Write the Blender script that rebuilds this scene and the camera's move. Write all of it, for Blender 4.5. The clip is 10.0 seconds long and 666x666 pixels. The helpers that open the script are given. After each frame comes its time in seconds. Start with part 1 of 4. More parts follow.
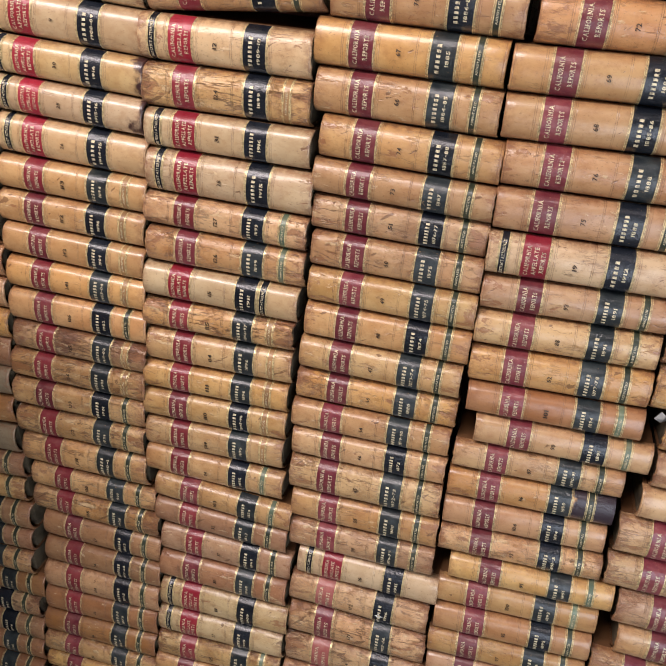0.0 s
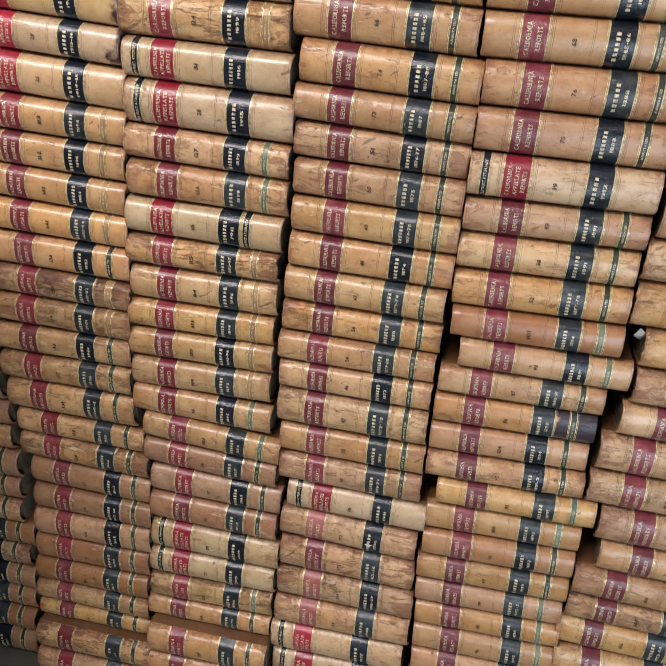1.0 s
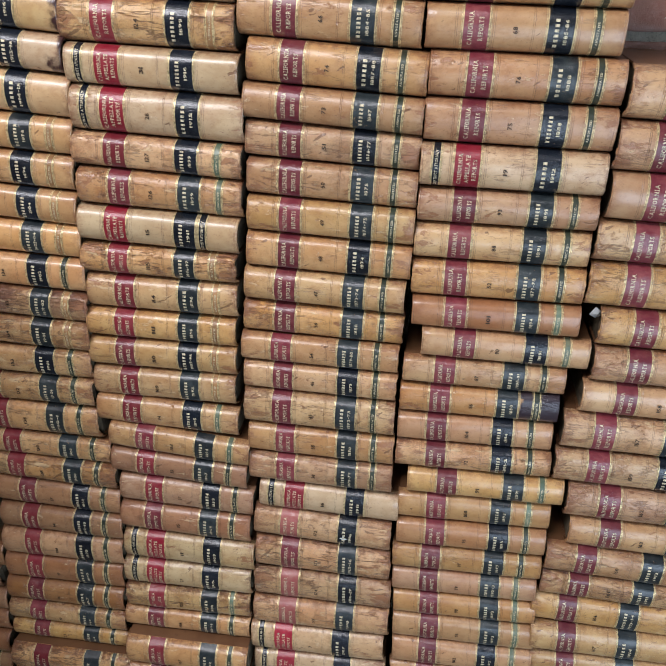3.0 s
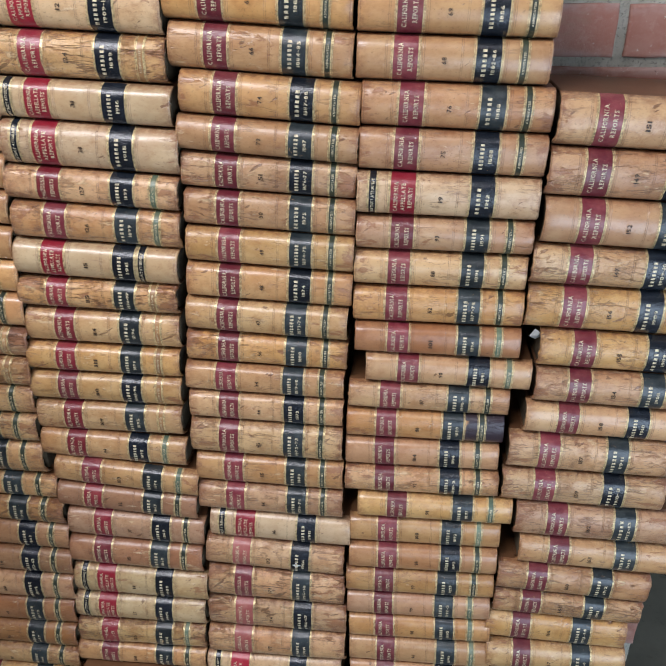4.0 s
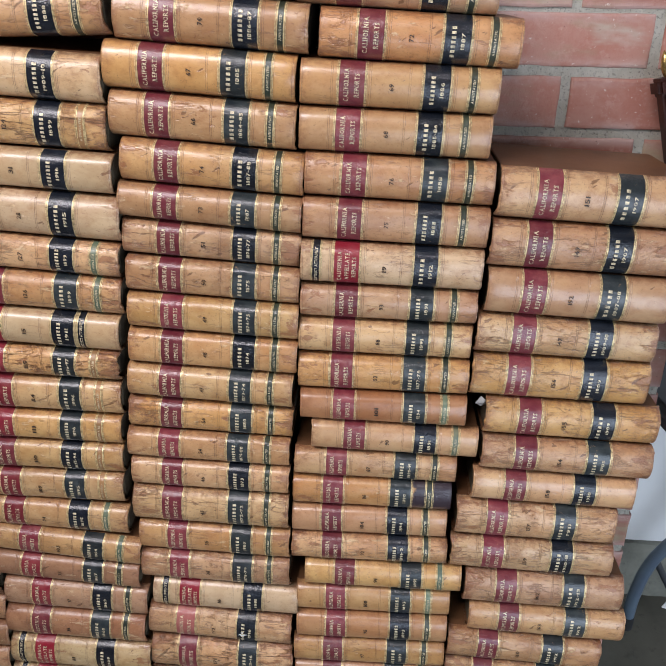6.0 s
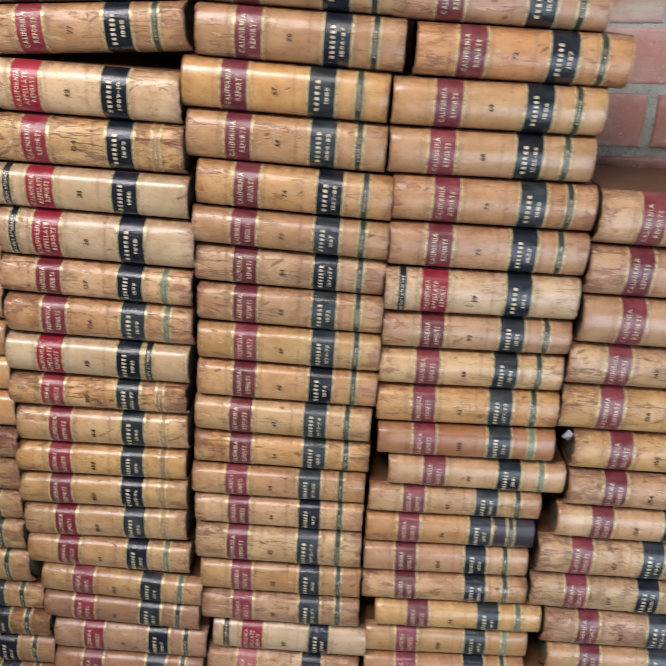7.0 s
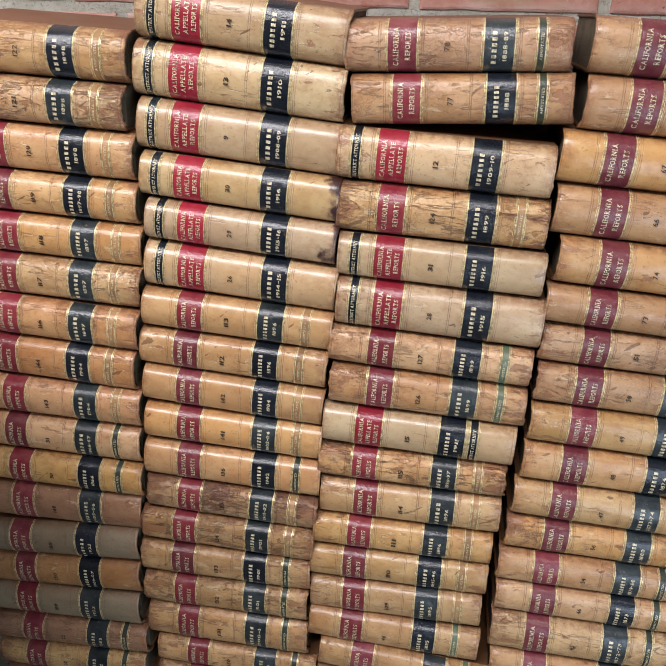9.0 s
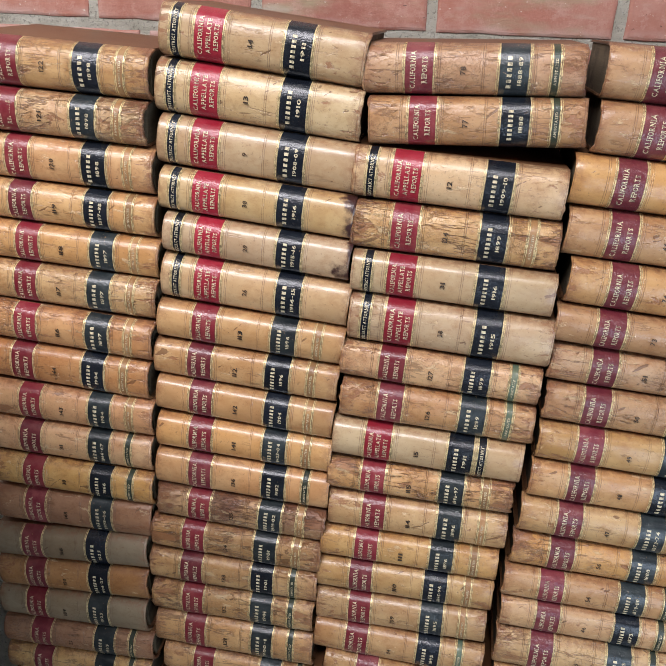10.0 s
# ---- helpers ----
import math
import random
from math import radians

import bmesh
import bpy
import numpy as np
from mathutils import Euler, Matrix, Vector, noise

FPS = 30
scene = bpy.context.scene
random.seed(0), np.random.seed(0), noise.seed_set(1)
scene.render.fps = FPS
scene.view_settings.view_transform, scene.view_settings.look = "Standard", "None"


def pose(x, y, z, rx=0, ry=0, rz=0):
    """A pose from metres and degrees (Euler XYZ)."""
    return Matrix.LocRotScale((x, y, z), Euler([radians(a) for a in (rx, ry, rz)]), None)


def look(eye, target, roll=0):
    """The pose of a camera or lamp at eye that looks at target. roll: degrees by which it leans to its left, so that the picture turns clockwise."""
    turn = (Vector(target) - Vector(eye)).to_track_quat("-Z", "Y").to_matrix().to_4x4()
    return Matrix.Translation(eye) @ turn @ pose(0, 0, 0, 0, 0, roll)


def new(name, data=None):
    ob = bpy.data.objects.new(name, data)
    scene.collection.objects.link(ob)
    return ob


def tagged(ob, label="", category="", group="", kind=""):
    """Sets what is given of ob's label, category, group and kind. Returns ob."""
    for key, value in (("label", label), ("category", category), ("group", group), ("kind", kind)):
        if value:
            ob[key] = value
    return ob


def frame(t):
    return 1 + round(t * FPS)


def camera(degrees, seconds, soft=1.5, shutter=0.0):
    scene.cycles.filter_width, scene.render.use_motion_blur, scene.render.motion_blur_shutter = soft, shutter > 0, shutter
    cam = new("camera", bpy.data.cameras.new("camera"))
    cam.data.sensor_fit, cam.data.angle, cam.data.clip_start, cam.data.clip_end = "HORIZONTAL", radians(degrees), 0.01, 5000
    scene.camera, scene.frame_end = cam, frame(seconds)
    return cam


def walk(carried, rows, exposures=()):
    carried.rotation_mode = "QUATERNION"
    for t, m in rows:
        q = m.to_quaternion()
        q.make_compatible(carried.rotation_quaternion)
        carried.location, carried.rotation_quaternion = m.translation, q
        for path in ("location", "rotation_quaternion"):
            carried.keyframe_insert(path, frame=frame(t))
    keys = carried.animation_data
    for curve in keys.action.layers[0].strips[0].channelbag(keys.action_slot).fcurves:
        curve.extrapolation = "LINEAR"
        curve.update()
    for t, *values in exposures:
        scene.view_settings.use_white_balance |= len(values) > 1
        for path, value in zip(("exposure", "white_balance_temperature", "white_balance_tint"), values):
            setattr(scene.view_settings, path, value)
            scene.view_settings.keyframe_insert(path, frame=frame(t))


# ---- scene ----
cam = camera(47.9, 10.0, soft=1.0, shutter=0.4)
METRES = 0.740
BASE = pose(0.2524, -0.9242, 1.4007, -25.961, -2.366, 15.767)
ROWS = [
    (0.0, 0.0, 0.0, 0.0, -0.0, -0.0, 0.0),
    (0.5, -0.0022, -0.0063, -0.0203, -1.34, -1.03, 0.82),
    (1.0, -0.0223, -0.0136, -0.0865, -1.98, -1.98, 1.51),
    (1.5, -0.0402, -0.0081, -0.1051, -2.49, -2.67, 2.4),
    (2.0, -0.0341, -0.0138, -0.0957, -3.13, -2.87, 3.27),
    (2.5, -0.0375, -0.0151, -0.0955, -4.13, -2.64, 4.09),
    (4.0, 0.0189, -0.0209, -0.057, -7.84, -1.95, 6.55),
    (4.5, 0.0546, -0.014, -0.0432, -9.5, -1.57, 7.04),
    (5.0, 0.0843, -0.0134, -0.0291, -10.88, -0.74, 7.2),
    (6.5, 0.0377, 0.0128, 0.0224, -10.05, 0.41, 6.1),
    (7.0, -0.0665, 0.0885, 0.0635, -11.01, 0.69, 6.55),
    (7.5, -0.2593, 0.164, 0.0923, -11.13, 1.5, 6.77),
    (8.0, -0.4309, 0.2051, 0.1406, -8.9, 2.18, 6.02),
    (8.5, -0.4747, 0.2077, 0.1733, -6.7, 2.52, 4.82),
    (9.0, -0.4777, 0.2128, 0.1953, -5.59, 2.98, 3.74),
    (9.5, -0.489, 0.1967, 0.2035, -5.17, 3.46, 2.97),
    (10.0, -0.4861, 0.1943, 0.2005, -5.06, 3.87, 2.49),
]
walk(cam, [(t, BASE @ pose(METRES * x, METRES * y, METRES * z, 90 + pitch, roll, yaw)) for t, x, y, z, yaw, pitch, roll in ROWS],
     exposures=[(0.0, 0.05, 6950, 20), (1.0, 0.02, 6550, 16), (2.5, 0.0, 6200, 13), (5.0, 0.0, 6100, 13), (6.5, 0.03, 6500, 19), (7.5, 0.05, 6300, 13), (10.0, -0.02, 6300, 14)])

# ---- light ----
world = bpy.data.worlds.new("world")
scene.world = world
world.use_nodes = True
world.node_tree.nodes["Background"].inputs[0].default_value = (0.9, 0.95, 1.0, 1)
world.node_tree.nodes["Background"].inputs[1].default_value = 0.3


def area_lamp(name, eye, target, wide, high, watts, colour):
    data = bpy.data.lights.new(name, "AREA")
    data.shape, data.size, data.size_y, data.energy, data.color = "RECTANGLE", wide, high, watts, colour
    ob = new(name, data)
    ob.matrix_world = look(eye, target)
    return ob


area_lamp("ceiling_lamp", (-1.00, -1.40, 2.75), (-1.00, 0.0, 1.05), 2.1, 0.55, 70, (1.0, 0.975, 0.97))
area_lamp("window_light", (1.30, -2.0, 0.72), (1.05, 0.0, 0.55), 1.7, 1.35, 32, (0.70, 0.85, 1.0))
# added cool fill from the right for the recess wall; no doorway stands there
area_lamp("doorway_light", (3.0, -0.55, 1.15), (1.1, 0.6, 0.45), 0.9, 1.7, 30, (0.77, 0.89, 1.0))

# ---- materials ----


class Nodes:
    """Short hand for building one node material."""

    def __init__(self, name):
        self.mat = bpy.data.materials.new(name)
        self.mat.use_nodes = True
        self.tree = self.mat.node_tree
        self.bsdf = self.tree.nodes["Principled BSDF"]

    def add(self, kind, **inputs):
        node = self.tree.nodes.new(kind)
        for key, value in inputs.items():
            self.put(node.inputs[key.replace("_", " ")], value)
        return node

    def put(self, socket, value):
        if isinstance(value, bpy.types.NodeSocket):
            self.tree.links.new(value, socket)
        elif isinstance(value, tuple) and len(value) == 3 and socket.type == "RGBA":
            socket.default_value = (*value, 1)
        else:
            socket.default_value = value

    def math(self, op, a, b=0.0, clamp=False):
        node = self.tree.nodes.new("ShaderNodeMath")
        node.operation, node.use_clamp = op, clamp
        self.put(node.inputs[0], a)
        self.put(node.inputs[1], b)
        return node.outputs[0]

    def mix(self, fac, a, b):
        node = self.tree.nodes.new("ShaderNodeMix")
        node.data_type = "RGBA"
        self.put(node.inputs["Factor"], fac)
        self.put(node.inputs[6], a)
        self.put(node.inputs[7], b)
        return node.outputs[2]

    def ramp(self, value, lo, hi):
        node = self.add("ShaderNodeMapRange", Value=value, From_Min=lo, From_Max=hi)
        node.interpolation_type = "SMOOTHSTEP"
        return node.outputs[0]

    def where(self, stretch=(1, 1, 1)):
        """Object coordinates, shifted by chance from object to object."""
        info = self.add("ShaderNodeObjectInfo")
        coord = self.add("ShaderNodeTexCoord")
        vec = self.add("ShaderNodeVectorMath")
        vec.operation = "SCALE"
        shift = self.add("ShaderNodeCombineXYZ", X=1.7, Y=2.9, Z=3.7)
        self.tree.links.new(shift.outputs[0], vec.inputs[0])
        self.put(vec.inputs["Scale"], self.math("MULTIPLY", info.outputs["Random"], 11.0))
        plus = self.add("ShaderNodeVectorMath")
        plus.operation = "MULTIPLY_ADD"
        self.tree.links.new(coord.outputs["Object"], plus.inputs[0])
        plus.inputs[1].default_value = stretch
        self.tree.links.new(vec.outputs[0], plus.inputs[2])
        return plus.outputs[0], info.outputs["Random"]

    def noise(self, vec, scale, detail=4, rough=0.6, distort=0.0):
        node = self.add("ShaderNodeTexNoise", Vector=vec, Scale=scale, Detail=detail, Roughness=rough, Distortion=distort)
        return node.outputs["Fac"]

    def bump(self, height, strength, distance=0.001):
        node = self.add("ShaderNodeBump", Height=height, Strength=strength, Distance=distance)
        self.put(self.bsdf.inputs["Normal"], node.outputs[0])

    def varnish(self, weight, rough):
        """A polished coat over the skin, following the same relief."""
        self.put(self.bsdf.inputs["Coat Weight"], weight)
        self.put(self.bsdf.inputs["Coat Roughness"], rough)
        self.put(self.bsdf.inputs["Coat Normal"], self.bsdf.inputs["Normal"].links[0].from_socket)

    def done(self, colour, rough=0.5, metal=0.0, specular=0.5):
        self.put(self.bsdf.inputs["Base Color"], colour)
        self.put(self.bsdf.inputs["Roughness"], rough)
        self.put(self.bsdf.inputs["Metallic"], metal)
        self.put(self.bsdf.inputs["Specular IOR Level"], specular)
        return self.mat


RULES = (0.012, 0.155, 0.164, 0.346, 0.355, 0.543, 0.552, 0.768, 0.777, 0.985)


def leather(name, light, dark, wear, shine, blot=None):
    """Old law calf: mottled, scuffed and cracked, with blind rules across the spine."""
    n = Nodes(name)
    vec, chance = n.where()
    cloud = n.noise(vec, 20, 4, 0.6, 0.4)
    patch = n.noise(vec, 8, 3, 0.5)
    grain = n.noise(vec, 520, 3, 0.65)
    mott = n.noise(n.where((0.75, 1, 1))[0], 78, 7, 0.76, 0.3)
    # two tones and a warmer stain that drifts over the skin
    tone = n.mix(n.ramp(cloud, 0.32, 0.68), light, dark)
    warm = tuple(c * f for c, f in zip(dark, (1.10, 0.92, 0.70)))
    tone = n.mix(n.math("MULTIPLY", n.ramp(patch, 0.45, 0.70), 0.45), tone, warm)
    hue = n.add("ShaderNodeHueSaturation", Color=tone)
    value = n.math("MULTIPLY_ADD", chance, 0.30)
    value.node.inputs[2].default_value = 0.86
    n.put(hue.inputs["Value"], value)
    tilt = n.math("FRACT", n.math("MULTIPLY", chance, 7.3))
    shade = n.math("MULTIPLY_ADD", tilt, 0.014)
    shade.node.inputs[2].default_value = 0.494
    n.put(hue.inputs["Hue"], shade)
    sat = n.math("MULTIPLY_ADD", n.math("FRACT", n.math("MULTIPLY", chance, 13.7)), 0.18)
    sat.node.inputs[2].default_value = 0.86
    n.put(hue.inputs["Saturation"], sat)
    colour = hue.outputs[0]
    uv = n.add("ShaderNodeSeparateXYZ", Vector=n.add("ShaderNodeTexCoord").outputs["UV"])
    u, v = uv.outputs[0], uv.outputs[1]
    # soft brown handling marks and pale rubbed skin
    brown = tuple(c * f for c, f in zip(dark, (0.66, 0.50, 0.36)))
    colour = n.mix(n.math("MULTIPLY", n.ramp(mott, 0.44, 0.70), 0.40 + 0.10 * wear), colour, brown)
    pale = n.noise(n.where((0.45, 1, 1))[0], 30, 6, 0.66, 0.4)
    colour = n.mix(n.math("MULTIPLY", n.ramp(pale, 0.46, 0.68), 0.34 + 0.05 * wear), colour, tuple(min(0.72, c * f) for c, f in zip(light, (1.16, 1.26, 1.42))))
    # fine flecks
    colour = n.mix(n.math("MULTIPLY", n.ramp(n.noise(vec, 260, 4, 0.7), 0.61 - 0.01 * wear, 0.66 - 0.01 * wear), 0.40), colour, (0.17, 0.08, 0.04))
    relief = n.math("ADD", n.math("MULTIPLY", grain, 0.22 + 0.08 * wear), n.math("MULTIPLY", mott, 0.25 + 0.40 * wear))
    # shallow dents and streaks that break up the gloss
    streak = n.noise(n.where((0.5, 1, 1))[0], 40, 4, 0.6, 0.2)
    relief = n.math("ADD", relief, n.math("MULTIPLY", streak, 0.9))
    # cracks that run along the spine, wavering and gathered in patches
    def cracks(stretch, scale, thin, lo, where_scale):
        path = n.math("ABSOLUTE", n.math("SUBTRACT", n.noise(n.where(stretch)[0], scale, 5, 0.60, 0.35), 0.5))
        return n.math("MULTIPLY", n.ramp(path, thin, thin * 0.3), n.ramp(n.noise(n.where((0.6, 1, 1))[0], where_scale, 3, 0.55), lo, lo + 0.07))
    lines = n.math("MULTIPLY", cracks((0.11, 1, 1), 58, 0.020, 0.60 - 0.06 * wear, 26), 0.32 + 0.20 * wear)
    # short nicks and scratches at a slant
    slant = n.add("ShaderNodeVectorRotate", Vector=vec, Angle=0.6)
    slant.rotation_type = "Y_AXIS"
    squeeze = n.add("ShaderNodeVectorMath")
    squeeze.operation = "MULTIPLY"
    n.put(squeeze.inputs[0], slant.outputs[0])
    squeeze.inputs[1].default_value = (0.30, 1, 1)
    nick = n.ramp(n.noise(squeeze.outputs[0], 105, 3, 0.5, 0.3), 0.705 - 0.017 * wear, 0.725 - 0.017 * wear)
    lines = n.math("MAXIMUM", lines, n.math("MULTIPLY", nick, 0.85))
    end = n.math("ABSOLUTE", n.math("SUBTRACT", u, 0.5))
    side = n.math("ABSOLUTE", n.math("SUBTRACT", v, 0.5))
    if wear:
        lines = n.math("MAXIMUM", lines, n.math("MULTIPLY", cracks((0.26, 1, 1), 90, 0.030, 0.62 - 0.04 * wear, 34), 0.34 + 0.13 * wear))
        # surface flaked away to a redder layer, most towards the two ends
        torn = n.noise(n.where((0.42, 1, 1))[0], 62, 8, 0.70, 0.4)
        torn = n.math("ADD", torn, n.math("MULTIPLY", n.ramp(end, 0.22, 0.50), 0.055 + 0.022 * wear))
        flake = n.ramp(torn, 0.640 - 0.016 * wear, 0.690 - 0.016 * wear)
        colour = n.mix(n.math("MULTIPLY", flake, 0.72), colour, (0.29, 0.115, 0.050))
        relief = n.math("SUBTRACT", relief, n.math("MULTIPLY", flake, 0.8))
        # pale fibres where the grain layer has lifted
        lift = n.ramp(n.noise(n.where((0.33, 1, 1))[0], 85, 7, 0.72, 0.3), 0.625 - 0.014 * wear, 0.660 - 0.014 * wear)
        colour = n.mix(n.math("MULTIPLY", lift, 0.55), colour, (0.70, 0.52, 0.30))
        relief = n.math("ADD", relief, n.math("MULTIPLY", lift, 0.6))
    if wear > 1:
        # crazed glaze: felt in the gloss, hardly in the colour
        cell = n.add("ShaderNodeTexVoronoi", Scale=150.0)
        cell.feature = "DISTANCE_TO_EDGE"
        bent = n.add("ShaderNodeVectorMath")
        bent.operation = "MULTIPLY_ADD"
        n.put(bent.inputs[0], n.add("ShaderNodeTexNoise", Vector=vec, Scale=70.0, Detail=4.0).outputs["Color"])
        bent.inputs[1].default_value = (0.04, 0.04, 0.04)
        n.put(bent.inputs[2], n.where((0.6, 1, 1))[0])
        n.put(cell.inputs["Vector"], bent.outputs[0])
        craze = n.math("MULTIPLY", n.ramp(cell.outputs["Distance"], 0.05, 0.01), n.ramp(n.noise(vec, 20, 3, 0.5), 0.50, 0.62))
        lines = n.math("MAXIMUM", lines, n.math("MULTIPLY", craze, 0.30))
        relief = n.math("SUBTRACT", relief, n.math("MULTIPLY", craze, 0.8))
    colour = n.mix(n.math("MULTIPLY", lines, 0.80), colour, (0.120, 0.050, 0.022))
    relief = n.math("SUBTRACT", relief, n.math("MULTIPLY", lines, 1.1))
    # blind rules
    line = 0.0
    for at in RULES:
        near = n.ramp(n.math("ABSOLUTE", n.math("SUBTRACT", u, at)), 0.0022, 0.0008)
        line = n.math("MAXIMUM", line, near)
    colour = n.mix(n.math("MULTIPLY", line, n.math("MULTIPLY", n.ramp(mott, 0.3, 0.6), 0.62)), colour, (0.13, 0.062, 0.03))
    relief = n.math("SUBTRACT", relief, n.math("MULTIPLY", line, 0.9))
    # rubbed brown ends and joints
    edge = n.math("ADD", n.ramp(end, 0.42, 0.505), n.ramp(side, 0.34, 0.50))
    edge = n.math("MULTIPLY", edge, n.ramp(n.noise(vec, 120, 6, 0.75), 0.40, 0.60), True)
    colour = n.mix(n.math("MULTIPLY", edge, 0.62 + 0.1 * wear), colour, (0.24, 0.095, 0.045))
    if blot:
        start, ink, sharp = blot
        wobble = n.math("MULTIPLY", n.math("SUBTRACT", n.noise(vec, 32, 4), 0.5), 0.30)
        mask = n.ramp(n.math("ADD", u, wobble), start, start + sharp)
        colour = n.mix(mask, colour, ink)
    n.bump(relief, 0.36 + 0.15 * wear, 0.0013)
    n.varnish(0.62 - 0.07 * wear, 0.22 + 0.03 * wear)
    rough = n.math("MULTIPLY_ADD", mott, 0.40)
    rough.node.inputs[2].default_value = shine
    return n.done(colour, rough, 0.0, 0.55)


TONES = {
    "cream": ((0.58, 0.40, 0.208), (0.50, 0.318, 0.150), 0.17),
    "tan": ((0.590, 0.351, 0.150), (0.490, 0.257, 0.096), 0.16),
    "orange": ((0.560, 0.307, 0.128), (0.460, 0.223, 0.085), 0.16),
    "pink": ((0.51, 0.288, 0.132), (0.42, 0.208, 0.088), 0.17),
    "brown": ((0.40, 0.196, 0.084), (0.30, 0.134, 0.054), 0.20),
    "stained": ((0.520, 0.297, 0.138), (0.190, 0.079, 0.052), 0.20),
    "olive": ((0.290, 0.213, 0.123), (0.240, 0.173, 0.096), 0.42),
}
LEATHER = {}


def leather_for(tone, wear, tail):
    key = (tone, wear, tail if tail in "SD" else "")
    if key not in LEATHER:
        light, dark, shine = TONES[tone]
        blot = {"S": (0.93, (0.05, 0.018, 0.016), 0.05), "D": (0.70, (0.035, 0.022, 0.03), 0.03)}.get(key[2])
        LEATHER[key] = leather("leather_" + tone, light, dark, wear, shine, blot)
    return LEATHER[key]


def board_leather():
    n = Nodes("board_leather")
    vec, chance = n.where()
    cloud = n.noise(vec, 14, 4)
    colour = n.mix(n.ramp(cloud, 0.3, 0.7), (0.18, 0.085, 0.038), (0.13, 0.056, 0.025))
    colour = n.mix(n.math("MULTIPLY", n.ramp(n.noise(vec, 90, 6, 0.7), 0.56, 0.66), 0.4), colour, (0.10, 0.045, 0.02))
    n.bump(n.noise(vec, 260, 4), 0.3, 0.0008)
    return n.done(colour, 0.42)


def paper_edges():
    n = Nodes("page_edges")
    vec, chance = n.where()
    wave = n.add("ShaderNodeTexNoise", Vector=n.where((0.02, 0.02, 1.0))[0], Scale=1400.0, Detail=2.0)
    colour = n.mix(wave.outputs["Fac"], (0.10, 0.072, 0.042), (0.20, 0.15, 0.09))
    colour = n.mix(n.ramp(n.noise(vec, 30, 5), 0.45, 0.7), colour, (0.06, 0.042, 0.025))
    n.bump(wave.outputs["Fac"], 0.5, 0.0006)
    return n.done(colour, 0.85)


def label_leather(name, colour, pale, worn, rough):
    n = Nodes(name)
    vec, chance = n.where()
    tone = n.mix(n.ramp(n.noise(vec, 60, 5, 0.65), 0.35, 0.72), colour, pale)
    tone = n.mix(n.math("MULTIPLY", n.ramp(n.noise(vec, 150, 6, 0.75, 1.0), 0.66 - worn, 0.71 - worn), 0.6), tone, (0.45, 0.27, 0.13))
    hue = n.add("ShaderNodeHueSaturation", Hue=0.5, Saturation=1.0, Color=tone)
    n.put(hue.inputs["Value"], n.math("MULTIPLY_ADD", chance, 0.5, False))
    n.tree.nodes[-1].inputs[2].default_value = 0.75
    n.bump(n.math("ADD", n.noise(vec, 500, 3), n.math("MULTIPLY", n.noise(vec, 120, 4, 0.6), 1.5)), 0.5, 0.0009)
    n.varnish(0.5, 0.18)
    return n.done(hue.outputs[0], rough)


def gilt(name, colour, metal):
    n = Nodes(name)
    vec, chance = n.where()
    tone = n.mix(n.ramp(n.noise(vec, 260, 5, 0.75), 0.42, 0.64), colour, tuple(c * 0.30 for c in colour))
    return n.done(tone, 0.38, metal)


def plain(name, colour, other, scale, rough, metal=0.0, relief=0.2, specular=0.5):
    n = Nodes(name)
    vec, chance = n.where()
    fine = n.noise(vec, scale * 8, 4)
    tone = n.mix(n.ramp(n.noise(vec, scale, 5, 0.6), 0.3, 0.7), colour, other)
    n.bump(fine, relief, 0.001)
    return n.done(tone, rough, metal, specular)


def brick_clay():
    n = Nodes("brick_clay")
    vec, chance = n.where()
    tone = n.mix(chance, (0.42, 0.17, 0.12), (0.32, 0.12, 0.085))
    tone = n.mix(n.ramp(n.noise(vec, 14, 6, 0.7), 0.38, 0.66), tone, (0.45, 0.225, 0.17))
    tone = n.mix(n.math("MULTIPLY", n.ramp(n.noise(n.where((0.5, 1, 1.6))[0], 9, 4, 0.6), 0.54, 0.70), 0.8), tone, (0.34, 0.29, 0.18))
    tone = n.mix(n.math("MULTIPLY", n.ramp(n.noise(n.where((0.4, 1, 1.4))[0], 13, 4, 0.6), 0.58, 0.74), 0.7), tone, (0.50, 0.47, 0.38))
    rim = n.add("ShaderNodeSeparateXYZ", Vector=n.add("ShaderNodeTexCoord").outputs["Generated"])
    lip = n.math("ABSOLUTE", n.math("SUBTRACT", rim.outputs[2], 0.5))
    tone = n.mix(n.math("MULTIPLY", n.ramp(lip, 0.22, 0.50), n.ramp(n.noise(n.where((0.5, 1, 1))[0], 24, 5, 0.65), 0.36, 0.62)), tone, (0.50, 0.335, 0.29))
    tone = n.mix(n.math("MULTIPLY", n.ramp(n.noise(vec, 45, 7, 0.75), 0.52, 0.62), 0.4), tone, (0.52, 0.32, 0.26))
    tone = n.mix(n.ramp(n.noise(vec, 170, 3), 0.68, 0.72), tone, (0.62, 0.52, 0.44))
    tone = n.mix(n.ramp(n.noise(vec, 95, 6, 0.75), 0.66, 0.70), tone, (0.10, 0.05, 0.04))
    n.bump(n.noise(vec, 160, 7, 0.75), 0.7, 0.003)
    return n.done(tone, 0.75)


